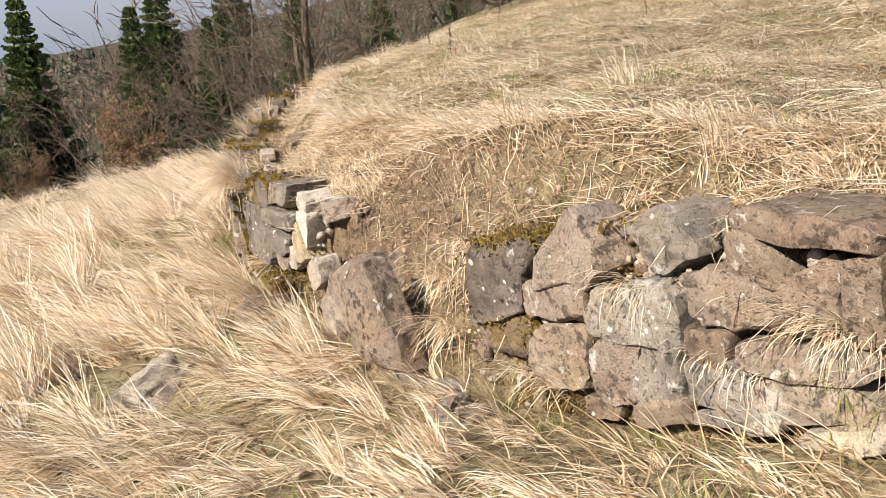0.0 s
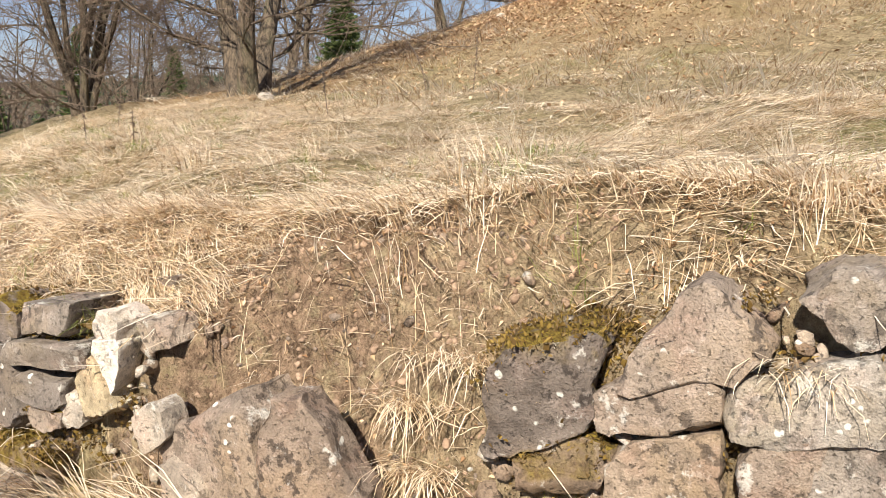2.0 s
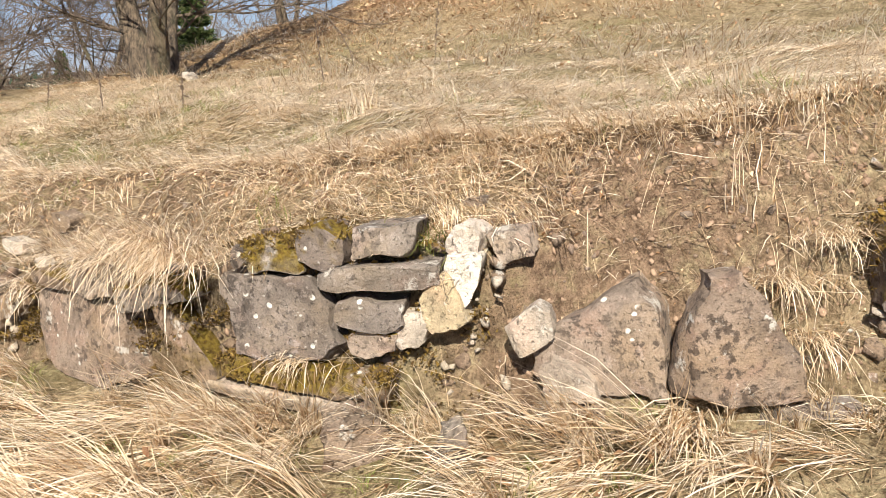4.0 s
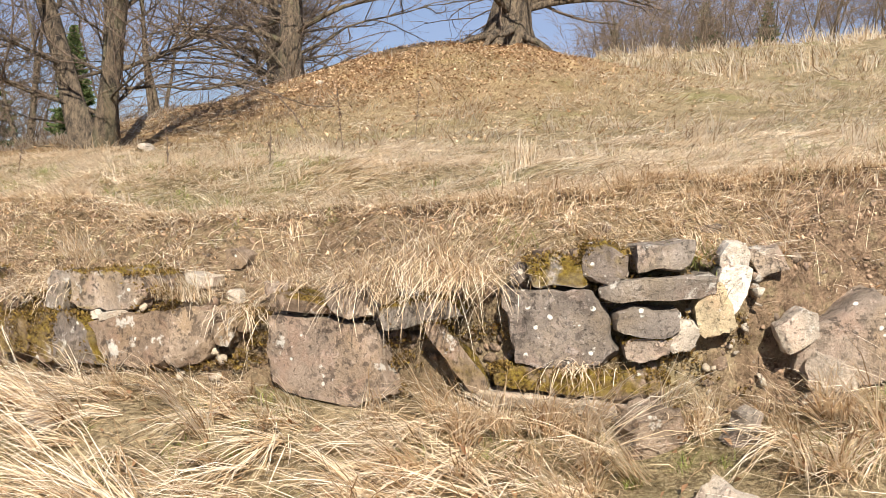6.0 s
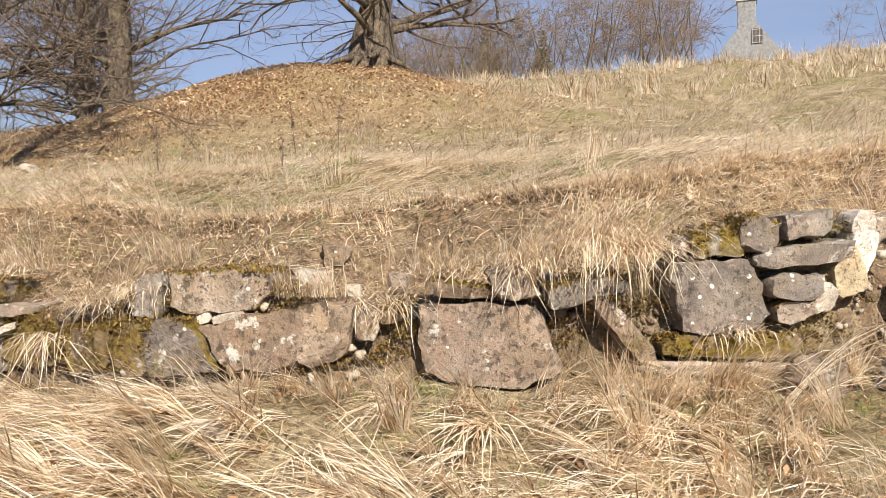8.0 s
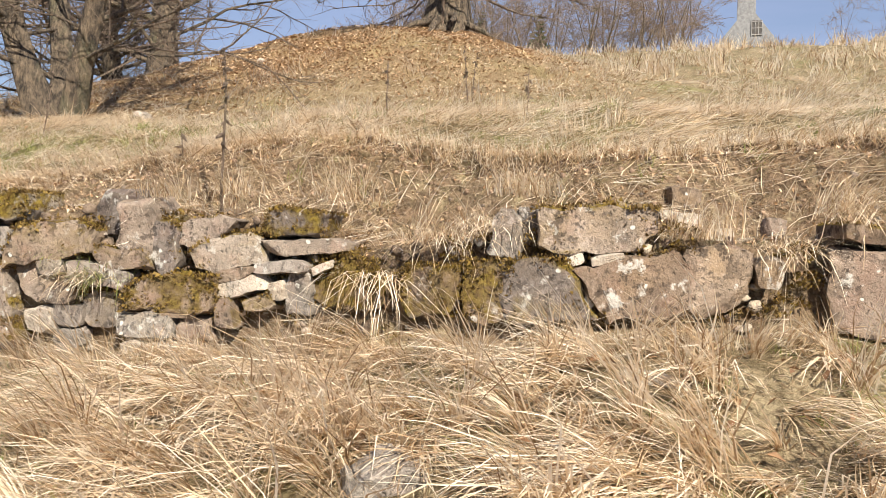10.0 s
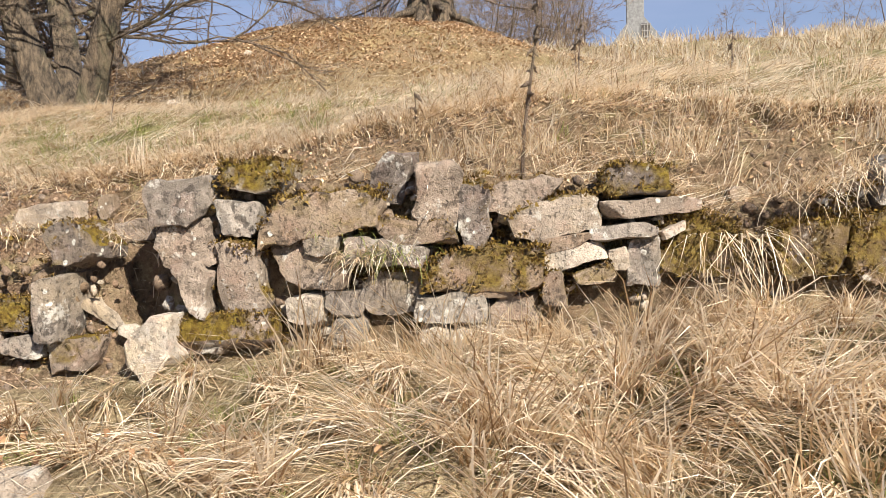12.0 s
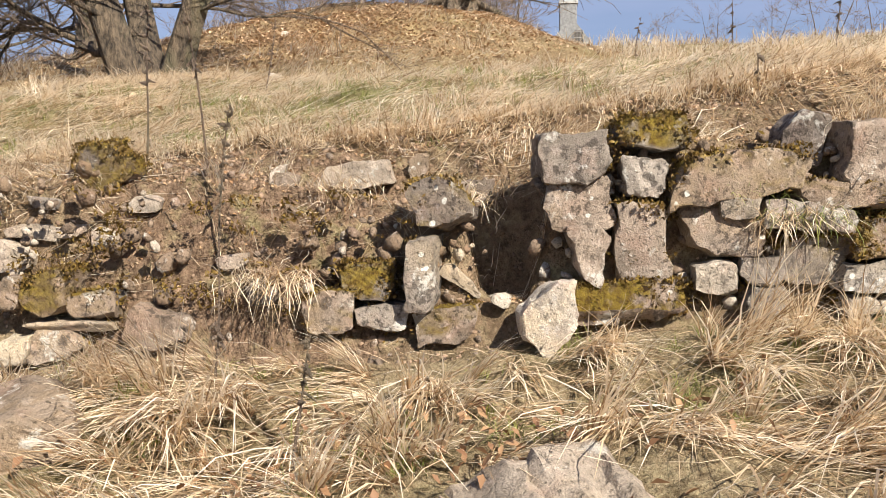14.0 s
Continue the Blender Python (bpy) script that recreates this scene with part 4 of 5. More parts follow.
def bare_tree(name, seed, tall, girth, stems, limbs, branches, twigs, low, label, flare=1.6, reach=0.5, leaves=0, droop=0.0, hero=False, spread_=0.28, fat=1.0):
    r = np.random.RandomState(seed)
    root = tagged(new(name), label, "tree")
    thick, mid, fine, buds = [], [], [], []
    for s in range(stems):
        lean = 0.0 if stems == 1 else spread_
        a0 = r.rand() * 6.28
        base = np.array([math.cos(a0), math.sin(a0), 0]) * girth * (0.3 if stems > 1 else 0)
        trunk, _ = wander(r, base + (0, 0, -0.3), (math.cos(a0) * lean, math.sin(a0) * lean, 1), tall * r.uniform(0.8, 1), 12, 0.06, 0.05)
        g = girth * (1 if stems == 1 else r.uniform(0.45, 0.75))
        rad = g * (1 - np.linspace(0, 0.88, 13))
        rad[0] *= flare * 1.25
        rad[1] *= 1.12
        thick.append((trunk, rad))
        for k in range(limbs):
            f = low + (0.95 - low) * (k + r.rand()) / limbs
            i = min(11, int(f * 12))
            p = trunk[i] + (trunk[i + 1] - trunk[i]) * (f * 12 - i)
            a = r.rand() * 6.28
            up = r.uniform(0.05, 0.7) if f < 0.5 else r.uniform(0.5, 1.2)
            lim, way = wander(r, p, (math.cos(a), math.sin(a), up), tall * reach * r.uniform(0.5, 1.0) * (1.15 - 0.6 * f), 8, 0.14, 0.015 - droop)
            lr = max(0.016, min(g * 0.24, rad[i] * r.uniform(0.12, 0.42)))
            thick.append((lim, lr * (1 - np.linspace(0, 0.85, 9))))
            for b in range(branches):
                q = 0.15 + 0.85 * (b + r.rand()) / branches
                j = min(7, int(q * 8))
                pb = lim[j] + (lim[j + 1] - lim[j]) * (q * 8 - j)
                wb = lim[j + 1] - lim[j]
                wb = wb / np.linalg.norm(wb) + r.randn(3) * (0.75, 0.75, 0.35) + (0, 0, 0.15)
                br, wy = wander(r, pb, wb / np.linalg.norm(wb), r.uniform(0.9, 2.3) * tall / 9, 5, 0.16, 0.02 - droop)
                mid.append((br, lr * 0.28 * (1 - np.linspace(0, 0.8, 6)) + 0.006 * tall / 9))
                for t in range(twigs):
                    h = 0.1 + 0.9 * (t + r.rand()) / twigs
                    k2 = min(4, int(h * 5))
                    pt = br[k2] + (br[k2 + 1] - br[k2]) * (h * 5 - k2)
                    wt = (br[k2 + 1] - br[k2])
                    wt = wt / np.linalg.norm(wt) + r.randn(3) * (0.6, 0.6, 0.35)
                    tw, _ = wander(r, pt, wt / np.linalg.norm(wt), r.uniform(0.35, 0.95) * tall / 9, 3, 0.2, 0.03)
                    fine.append((tw, np.array([0.0055, 0.004, 0.003, 0.0015]) * fat * tall / 9))
                    buds.append(tw)
    if flare > 1.3 and stems >= 1 and girth > 0.3:
        for k in range(9):
            a = k * 0.7 + r.rand() * 0.4
            ro, _ = wander(r, (math.cos(a) * girth * 0.6, math.sin(a) * girth * 0.6, 0.42), (math.cos(a), math.sin(a), -0.42), girth * 2.6, 6, 0.16, -0.05)
            thick.append((ro, girth * 0.24 * (1 - np.linspace(0, 0.75, 7))))
    for line in thick:
        kind = "trunk" if len(line[0]) == 13 else "root" if len(line[0]) == 7 else "limb"
        if kind == "limb" and not hero:
            mid.append(line)
            continue
        pts = np.array(line[0])
        v, f = tubes([line], 10 if hero else 6)
        if kind == "trunk" and hero:
            ax = np.array([np.interp(v[:, 2], pts[:, 2], pts[:, k]) for k in (0, 1)]).T
            ang = np.arctan2(v[:, 1] - ax[:, 1], v[:, 0] - ax[:, 0])
            swell = 1 + 0.16 * np.sin(3 * ang + v[:, 2] * 1.3) + 0.09 * np.sin(7 * ang - v[:, 2] * 2.1)
            v[:, :2] = ax + (v[:, :2] - ax) * swell[:, None]
        raw(kind, v, f, M_BARK, True, root)
    va, fa = tubes(mid, 4)
    vb, fb = tubes(fine, 3)
    raw("crown", np.concatenate([va, vb]), np.concatenate([fa, fb + len(va)]), M_TWIG, False, root)
    if leaves:
        pts = np.concatenate([b[1:] for b in buds])
        pts = pts[r.randint(0, len(pts), leaves)] + r.randn(leaves, 3) * 0.05
        v, f = flakes(r, pts, 0.045)
        raw("leaves", v, f, M_BROWN, False, root, "withered copper-brown leaves")
    return root


def flakes(r, pts, size, flat=0.0):
    """Small folded leaves at the points: two triangles each."""
    n = len(pts)
    a, t = r.rand(n) * 6.28, r.uniform(-1, 1, n) * (1 - flat) * 1.3
    u = np.stack([np.cos(a) * np.cos(t), np.sin(a) * np.cos(t), np.sin(t)], -1)
    w = np.stack([-np.sin(a), np.cos(a), r.uniform(-0.6, 0.6, n)], -1)
    s = size * r.uniform(0.6, 1.3, n)[:, None]
    up = np.array([0, 0, 0.35])
    v = np.stack([pts - u * s, pts + w * s * 0.5 + up * s, pts + u * s, pts - w * s * 0.5 + up * s * r.uniform(0, 1.5, n)[:, None]], 1).reshape(-1, 3)
    i = 4 * np.arange(n)[:, None]
    return v, np.concatenate([i + [0, 1, 2], i + [0, 2, 3]])


def spruce(name, seed, tall, wide, label, dense=1.0):
    r = np.random.RandomState(seed)
    root = tagged(new(name), label, "tree")
    v, f = tubes([(np.array([(0, 0, -0.5), (0, 0, tall * 0.5), (0, 0, tall)]), np.array([tall * 0.018, tall * 0.01, 0.01]))], 7)
    raw("trunk", v, f, M_TWIG, True, root)
    quads, k = [], 0
    whorls = int((60 if dense >= 1 else 40) * dense)
    for i in range(whorls):
        q = (i + r.rand()) / whorls
        z = tall * (0.05 + 0.95 * q)
        span = wide * (1 - q) ** 0.8 * r.uniform(0.6, 1.15) + 0.12
        for a in np.arange(9) * 0.7 + r.rand() * 6.28 + r.randn(9) * 0.15:
            s = span * r.uniform(0.7, 1.1)
            m = int(10 + 14 * s) if dense >= 1 else int(7 + 8 * s * dense)
            t = np.linspace(0.12, 1, m)
            out = np.array([math.cos(a), math.sin(a), 0])
            side = np.array([-math.sin(a), math.cos(a), 0])
            mid = (0, 0, z) + out * (s * t)[:, None] + np.array([0, 0, 1]) * (0.25 * s * t * (1 - q) * -1.4 + 0.22 * s * t ** 3)[:, None]
            for sign in (-1, 1):
                ln = (0.16 + 0.22 * s * (1 - t * 0.75)) * r.uniform(0.6, 1.3, m)
                way = sign * side * 0.8 + out * 0.6 + (0, 0, -0.35)
                tip = mid + way * ln[:, None] + r.randn(m, 3) * 0.05
                wd = (out * 0.035 + np.array([0, 0, 0.03])) * (0.75 + s * 0.15) / dense ** 0.7
                quads.append(np.stack([mid - wd, mid + wd, tip + wd * 0.3, tip - wd * 0.3 - np.array([0, 0, 0.08])], 1))
    v = np.concatenate(quads).reshape(-1, 3)
    raw("crown", v, np.arange(len(v)).reshape(-1, 4), M_SPRUCE, False, root)
    return root


def stand(tree, x, y, turn=0.0, size=1.0, sink=0.15):
    tree.matrix_basis = pose(x, y, float(height(x, y)) - sink, 0, 0, turn) @ Matrix.Diagonal((size, size, size, 1))


def plant(tree, x, y, turn, size, label=""):
    m = pose(x, y, float(height(x, y)) - 0.2, 0, 0, turn)
    ob = copy_thing(tree, m)
    ob.scale = (size, size, size)
    return tagged(ob, label)


stand(bare_tree("beech_tree", 3, 9.0, 0.26, 3, 14, 9, 9, 0.10, "old gnarled bare beech with several trunks and exposed roots", 1.5, 0.44, 0, 0.005, True, 0.36, fat=1.2), 3.35, 15.2, 40)
stand(bare_tree("beech_tree", 5, 10.0, 0.40, 1, 44, 10, 9, 0.10, "bare beech on the leafy mound with spreading roots", 1.35, 0.46, 0, 0.0, True, fat=1.7), 11.15, 12.6, 10)
third = bare_tree("beech_tree", 8, 10.0, 0.42, 1, 44, 10, 9, 0.10, "bare beech with wide low limbs behind the mound", 1.4, 0.5, 0, 0.0, True, fat=1.1)
stand(third, 13.6, 21.0)
bush = bare_tree("beech_tree", 9, 7.0, 0.16, 7, 8, 9, 9, 0.06, "bare many-stemmed beech at the edge of the field", 1.1, 0.45)
stand(bush, 1.3, 18.7)
young = bare_tree("young_beech", 12, 7.0, 0.17, 3, 12, 7, 7, 0.08, "bare young beech with pale slender trunks", 1.2, 0.55)
stand(young, -3.1, 19.7, 30)
coppery = bare_tree("beech_shrub", 14, 3.2, 0.05, 6, 8, 6, 5, 0.05, "low beech shrub with withered copper leaves", 1.0, 0.4, 4500)
stand(coppery, -6.9, 19.2, 0, 0.6)
plant(coppery, -9.9, 20.5, 200, 0.5)
for x, y, turn, size in ((-5.6, 24.5, 60, 0.8), (-10.8, 18.4, 130, 0.55), (8.4, 26.0, 20, 0.9), (5.3, 30.5, 170, 0.7), (16.0, 30.0, 300, 1.2), (10.5, 33.0, 100, 1.3)):
    plant(young, x, y, turn, size, "bare slender beech at the wood's edge")
thicket = bare_tree("beech_thicket", 16, 3.6, 0.05, 7, 5, 5, 5, 0.05, "bare brown beech thicket at the wood's edge", 1.0, 0.45, 0, 0.0, False, 0.45, 2.0)
stand(thicket, -5.2, 21.5, 20, 0.9)
for x, y, turn, size in ((-7.6, 22.2, 120, 1.0), (-2.0, 23.5, 240, 1.0), (-9.4, 23.5, 80, 1.1), (-4.0, 27.0, 300, 1.3), (-11.0, 21.0, 170, 0.9), (0.6, 25.0, 60, 1.2), (-7.0, 29.0, 10, 1.5), (3.4, 24.5, 200, 1.1), (5.6, 23.5, 330, 0.9), (-6.2, 20.4, 40, 0.7), (-3.6, 21.0, 100, 0.8)):
    plant(thicket, x, y, turn, size)
for x, y, turn, size in ((19.5, 27.5, 100, 0.9), (26.0, 33.0, 210, 1.0)):
    plant(third, x, y, turn, size, "bare beech behind the mound")
dark = spruce("spruce_tree", 31, 13.0, 2.6, "dark green spruce at the wood's edge")
TREETOPS = 1.2      # the spruces below the hill reach about the height of the field


def low_spruce(x, y, turn, more=0.0):
    plant(dark, x, y, turn, (TREETOPS + more + 0.2 - float(height(x, y))) / 13.0)


stand(dark, -8.6, 25.5, 0, (TREETOPS + 0.2 - float(height(-8.6, 25.5))) / 13.0)
for x, y, turn, more in ((-11.5, 25.0, 40, 0.5), (-6.6, 26.0, 90, -0.4), (-14.5, 27.0, 200, 0.8), (-9.5, 31.0, 250, 1.0), (-12.6, 23.0, 20, -0.8), (-17.0, 24.0, 120, 0.4), (-4.6, 30.0, 310, 0.6), (-2.0, 33.0, 160, 0.8), (1.0, 36.0, 220, 1.0), (-7.6, 34.0, 15, 1.6)):
    low_spruce(x, y, turn, more)
for x, y, turn, size in ((9.4, 24.9, 10, 0.28), (7.4, 36.0, 50, 0.34), (3.2, 31.0, 75, 0.30), (12.0, 41.0, 275, 0.4)):
    plant(dark, x, y, turn, size)
far_spruce = spruce("far_spruce", 33, 9.0, 2.0, "small green spruce on the far hillside", 0.55)
stand(far_spruce, 121, 34.5)
r = random.Random(4)
for k in range(26):
    x = r.uniform(118, 160)
    plant(far_spruce, x, r.uniform(38, 100), r.uniform(0, 360), r.uniform(0.7, 1.3))
for k in range(75):
    a, d = radians(r.uniform(66, 112)), r.uniform(52, 110)
    plant(far_spruce, d * math.cos(a), d * math.sin(a), r.uniform(0, 360), r.uniform(0.8, 1.25), "distant spruce in the wooded valley")
far_bare = bare_tree("far_tree", 41, 11.0, 0.16, 2, 9, 4, 4, 0.15, "bare grey-brown tree on the far hillside", 1.0, 0.4, 0, 0.0, False, 0.28, 4.0)
stand(far_bare, 112, 24)
for k in range(84):
    x = r.uniform(88, 125)
    a = radians(r.uniform(4.0, 26) if k < 68 else r.uniform(26, 38))
    plant(far_bare, x, 5 + x * math.tan(a), r.uniform(0, 360), r.uniform(0.9, 1.4))
for x, y, turn, size in ((62, -10.5, 10, 0.75), (66, -16.0, 130, 0.85), (58, -21.0, 220, 0.85), (76, -5.5, 300, 0.6), (84, -12.5, 60, 0.7), (70, -26.0, 20, 0.9), (96, -3.0, 80, 0.6), (60, -30.0, 100, 0.9)):
    plant(far_bare, x, y, turn, size)
for k in range(120):
    a, d = radians(r.uniform(62, 112)), r.uniform(36, 90)
    plant(far_bare, d * math.cos(a), d * math.sin(a), r.uniform(0, 360), r.uniform(0.7, 1.2), "distant bare tree in the wooded valley")


def far_woods():
    """Woods in the valley and on the far hills: ragged crowns, too many and too far to tell apart."""
    r = np.random.RandomState(91)
    n = 6500
    a, q = np.radians(r.uniform(48, 135, n)), 105 + 650 * r.rand(n) ** 1.6
    x, y = q * np.cos(a) + 2, q * np.sin(a)
    z, tall = height(x, y), r.uniform(5, 11, n)
    spire = r.rand(n) < 0.55
    ring = np.arange(6) * math.pi / 3
    vs, fs = [], []
    for lo, hi, wide in ((0.0, 0.5, 0.30), (0.28, 0.78, 0.21), (0.55, 1.0, 0.12)):
        w = np.where(spire, wide, 0.26 - 0.12 * abs(lo - 0.28))[:, None] * tall[:, None] * r.uniform(0.55, 1.3, (n, 6))
        t = ring + r.rand(n)[:, None] * 6
        low = np.stack([x[:, None] + w * np.cos(t), y[:, None] + w * np.sin(t), (z + tall * lo)[:, None] + r.uniform(-0.06, 0.06, (n, 6)) * tall[:, None]], -1)
        top = np.stack([x + r.randn(n) * 0.25, y + r.randn(n) * 0.25, z + tall * np.where(spire, hi, hi * 0.85)], -1)[:, None]
        at = sum(len(v) for v in vs)
        vs.append(np.concatenate([low, top], 1).reshape(-1, 3))
        i = at + 7 * np.arange(n)[:, None]
        fs += [i + [k, (k + 1) % 6, 6] for k in range(6)]
    ob = raw("far_woods", np.concatenate(vs), np.concatenate(fs), M_WOODS)
    return tagged(ob, "distant mixed woods of spruce and bare trees", "woods", kind="stuff")


far_woods()


# ---- chapel on the far hill ----
def box_bm(x0, x1, y0, y1, z0, z1):
    bm = bmesh.new()
    bmesh.ops.create_cube(bm, size=1)
    for v in bm.verts:
        v.co = Vector((x0 + (v.co.x + 0.5) * (x1 - x0), y0 + (v.co.y + 0.5) * (y1 - y0), z0 + (v.co.z + 0.5) * (z1 - z0)))
    bmesh.ops.bevel(bm, geom=bm.edges[:], offset=0.04, segments=1, affect="EDGES")
    return bm


def build_chapel():
    slate = plain_material("weathered_shingle", (0.15, 0.15, 0.15), (0.25, 0.25, 0.245), 3)
    lime = plain_material("lime_wash", (0.30, 0.29, 0.28), (0.42, 0.41, 0.39), 2)
    black = plain_material("dark_timber", (0.05, 0.045, 0.04), (0.10, 0.09, 0.08), 6)
    root = tagged(new("chapel"), "small grey shingled chapel with a square bell tower", "chapel")
    gx, gy = 110.0, 5.9
    g = float(height(gx, gy))
    eave, ridge = 16.6, 24.4
    part("wall", box_bm(gx, gx + 14, gy - 5.6, gy + 5.6, g - 1, eave), lime, root)
    bm = bmesh.new()
    v = [bm.verts.new(c) for c in ((gx - 0.1, gy - 6.3, eave - 0.4), (gx - 0.1, gy + 6.3, eave - 0.4), (gx - 0.1, gy, ridge), (gx + 14.3, gy - 6.3, eave - 0.4), (gx + 14.3, gy + 6.3, eave - 0.4), (gx + 14.3, gy, ridge))]
    for q in ((0, 2, 1), (3, 4, 5), (0, 3, 5, 2), (1, 2, 5, 4), (0, 1, 4, 3)):
        bm.faces.new([v[i] for i in q])
    bmesh.ops.recalc_face_normals(bm, faces=bm.faces[:])
    part("roof", bm, slate, root, "grey shingled gable and roof")
    win = part("window", box_bm(gx - 0.2, gx - 0.1, gy - 1.6, gy - 0.4, 20.6, 22.5), black, root)
    for k in range(4):
        part("glazing_bar", box_bm(gx - 0.26, gx - 0.2, gy - 1.62 + 0.4 * k, gy - 1.55 + 0.4 * k, 20.6, 22.5), lime, win)
    for k in range(3):
        part("glazing_bar", box_bm(gx - 0.262, gx - 0.202, gy - 1.6, gy - 0.4, 20.7 + 0.8 * k, 20.8 + 0.8 * k), lime, win)
    tower = part("tower", box_bm(gx + 1.0, gx + 3.6, gy - 0.8, gy + 1.4, eave, 26.2), slate, root, "square shingled bell tower")
    part("cornice", box_bm(gx + 0.85, gx + 3.75, gy - 0.95, gy + 1.55, 26.2, 26.6), lime, tower)
    for k in range(2):
        part("post", box_bm(gx + 1.0, gx + 1.4, gy - 0.8 + 1.8 * k, gy - 0.4 + 1.8 * k, 26.6, 28.4), slate, tower)
        part("post", box_bm(gx + 3.2, gx + 3.6, gy - 0.8 + 1.8 * k, gy - 0.4 + 1.8 * k, 26.6, 28.4), slate, tower)
    part("belfry_roof", box_bm(gx + 0.8, gx + 3.8, gy - 1.0, gy + 1.6, 28.4, 28.9), slate, tower)


build_chapel()


# ---- stalks, litter, grass ----
def stalk(x, y, tall, seed, base=None, lean=0.05):
    r = np.random.RandomState(seed)
    z = float(height(x, y)) - 0.02 if base is None else base
    stem, _ = wander(r, (x, y, z), (r.randn() * lean, r.randn() * lean, 1), tall, 9, 0.035, 0.02)
    lines = [(stem, (0.010 if base is not None else 0.006) * (1 - np.linspace(0, 0.6, 10)))]
    for k in range(int(26 * tall)):
        q = r.uniform(0.35, 1)
        i = min(8, int(q * 9))
        p = stem[i] + (stem[i + 1] - stem[i]) * (q * 9 - i)
        tw, _ = wander(r, p, r.randn(3) * (1, 1, 0.4) + (0, 0, -0.5), r.uniform(0.02, 0.06), 3, 0.3, -0.1)
        lines.append((tw, np.array([0.010, 0.011, 0.007, 0.002]) * r.uniform(0.4, 1.1)))
    v, f = tubes(lines, 5)
    return tagged(raw("dead_stalk", v, f, M_TWIG, True), "tall dead brown weed stalk standing in the turf", "plant", "dead weed stalks")


for k, (x, y, tall) in enumerate(((0.1, 8.36, 0.32), (-1.36, 10.08, 0.22), (-1.55, 13.05, 1.15), (-1.62, 12.72, 1.35), (-2.1, 12.5, 0.75), (-2.55, 12.35, 0.5), (0.9, 13.2, 0.7), (-0.1, 9.3, 0.4), (2.2, 9.4, 0.7), (4.3, 10.0, 0.8), (-3.1, 11.9, 0.45))):
    stalk(x, y, tall, 60 + k)
stalk(-1.87, 9.49, 0.86, 59, float(height(-1.87, 9.49)) - 0.02)


def blades(name, x, y, length, az, lean, curl, width, mat, label, seed, lift=0.0):
    """Blades of grass: each a tapered strip that leans, curls over and comes to rest on the ground."""
    r = np.random.RandomState(seed)
    n = len(x)
    p = np.stack([x, y, height(x, y) - 0.015 + lift], -1)
    flat = np.stack([np.cos(az), np.sin(az), 0 * az], -1)
    side = np.stack([-np.sin(az), np.cos(az), r.uniform(-0.5, 0.5, n)], -1) * (width / 2)[:, None]
    rows = [p - side, p + side]
    for k, part_ in ((0, 0.85), (1, 0.6), (2, 0.0)):
        a = lean + curl * (k + 0.5) / 3
        p = p + (flat * np.sin(a)[:, None] + np.array([0, 0, 1]) * np.cos(a)[:, None]) * (length / 3)[:, None] + r.randn(n, 3) * (length * 0.03)[:, None]
        p[:, 2] = np.maximum(p[:, 2], height(p[:, 0], p[:, 1]) + r.uniform(0.002, 0.03, n))
        rows += [p - side * part_, p + side * part_] if k < 2 else [p]
    v = np.stack(rows, 1).reshape(-1, 3)
    i = 7 * np.arange(n)[:, None]
    return tagged(raw(name, v, [np.concatenate([i + [0, 1, 3, 2], i + [2, 3, 5, 4]]), i + [4, 5, 6]], mat), label, "grass", kind="stuff")


def sprig(y, z, out, count, length, mat, label, seed, upright=0.2):
    """A tussock rooted in a joint or on top of the wall, its blades hanging over the face."""
    r = np.random.RandomState(seed)
    m = face_frame(y, out)
    root = np.array(m.translation)
    root[2] = z
    n = count
    along = np.array(m.col[0][:3])
    outw = -np.array(m.col[1][:3])
    a = r.randn(n) * 0.6
    flat = outw * np.cos(a)[:, None] + along * np.sin(a)[:, None]
    lean, curl = np.abs(r.randn(n)) * 0.5 + (0.9 - upright), r.uniform(0.5, 1.7, n)
    ln = length * r.uniform(0.5, 1.1, n)
    p = root + along * (r.randn(n) * 0.085)[:, None] - outw * np.abs(r.randn(n) * 0.03)[:, None] + r.randn(n, 3) * 0.008
    wd = r.uniform(0.0025, 0.005, n)
    side = (along * np.cos(a)[:, None] - outw * np.sin(a)[:, None]) * (wd / 2)[:, None]
    rows = [p - side, p + side]
    for k, part_ in ((0, 0.85), (1, 0.6), (2, 0.0)):
        b = lean + curl * (k + 0.5) / 3
        p = p + (flat * np.sin(b)[:, None] + np.array([0, 0, 1]) * np.cos(b)[:, None]) * (ln / 3)[:, None] + r.randn(n, 3) * (ln * 0.04)[:, None]
        rows += [p - side * part_, p + side * part_] if k < 2 else [p]
    v = np.stack(rows, 1).reshape(-1, 3)
    i = 7 * np.arange(n)[:, None]
    ob = raw("grass_tussock", v, [np.concatenate([i + [0, 1, 3, 2], i + [2, 3, 5, 4]]), i + [4, 5, 6]], mat)
    return tagged(ob, label, "grass", "tussocks on the wall")


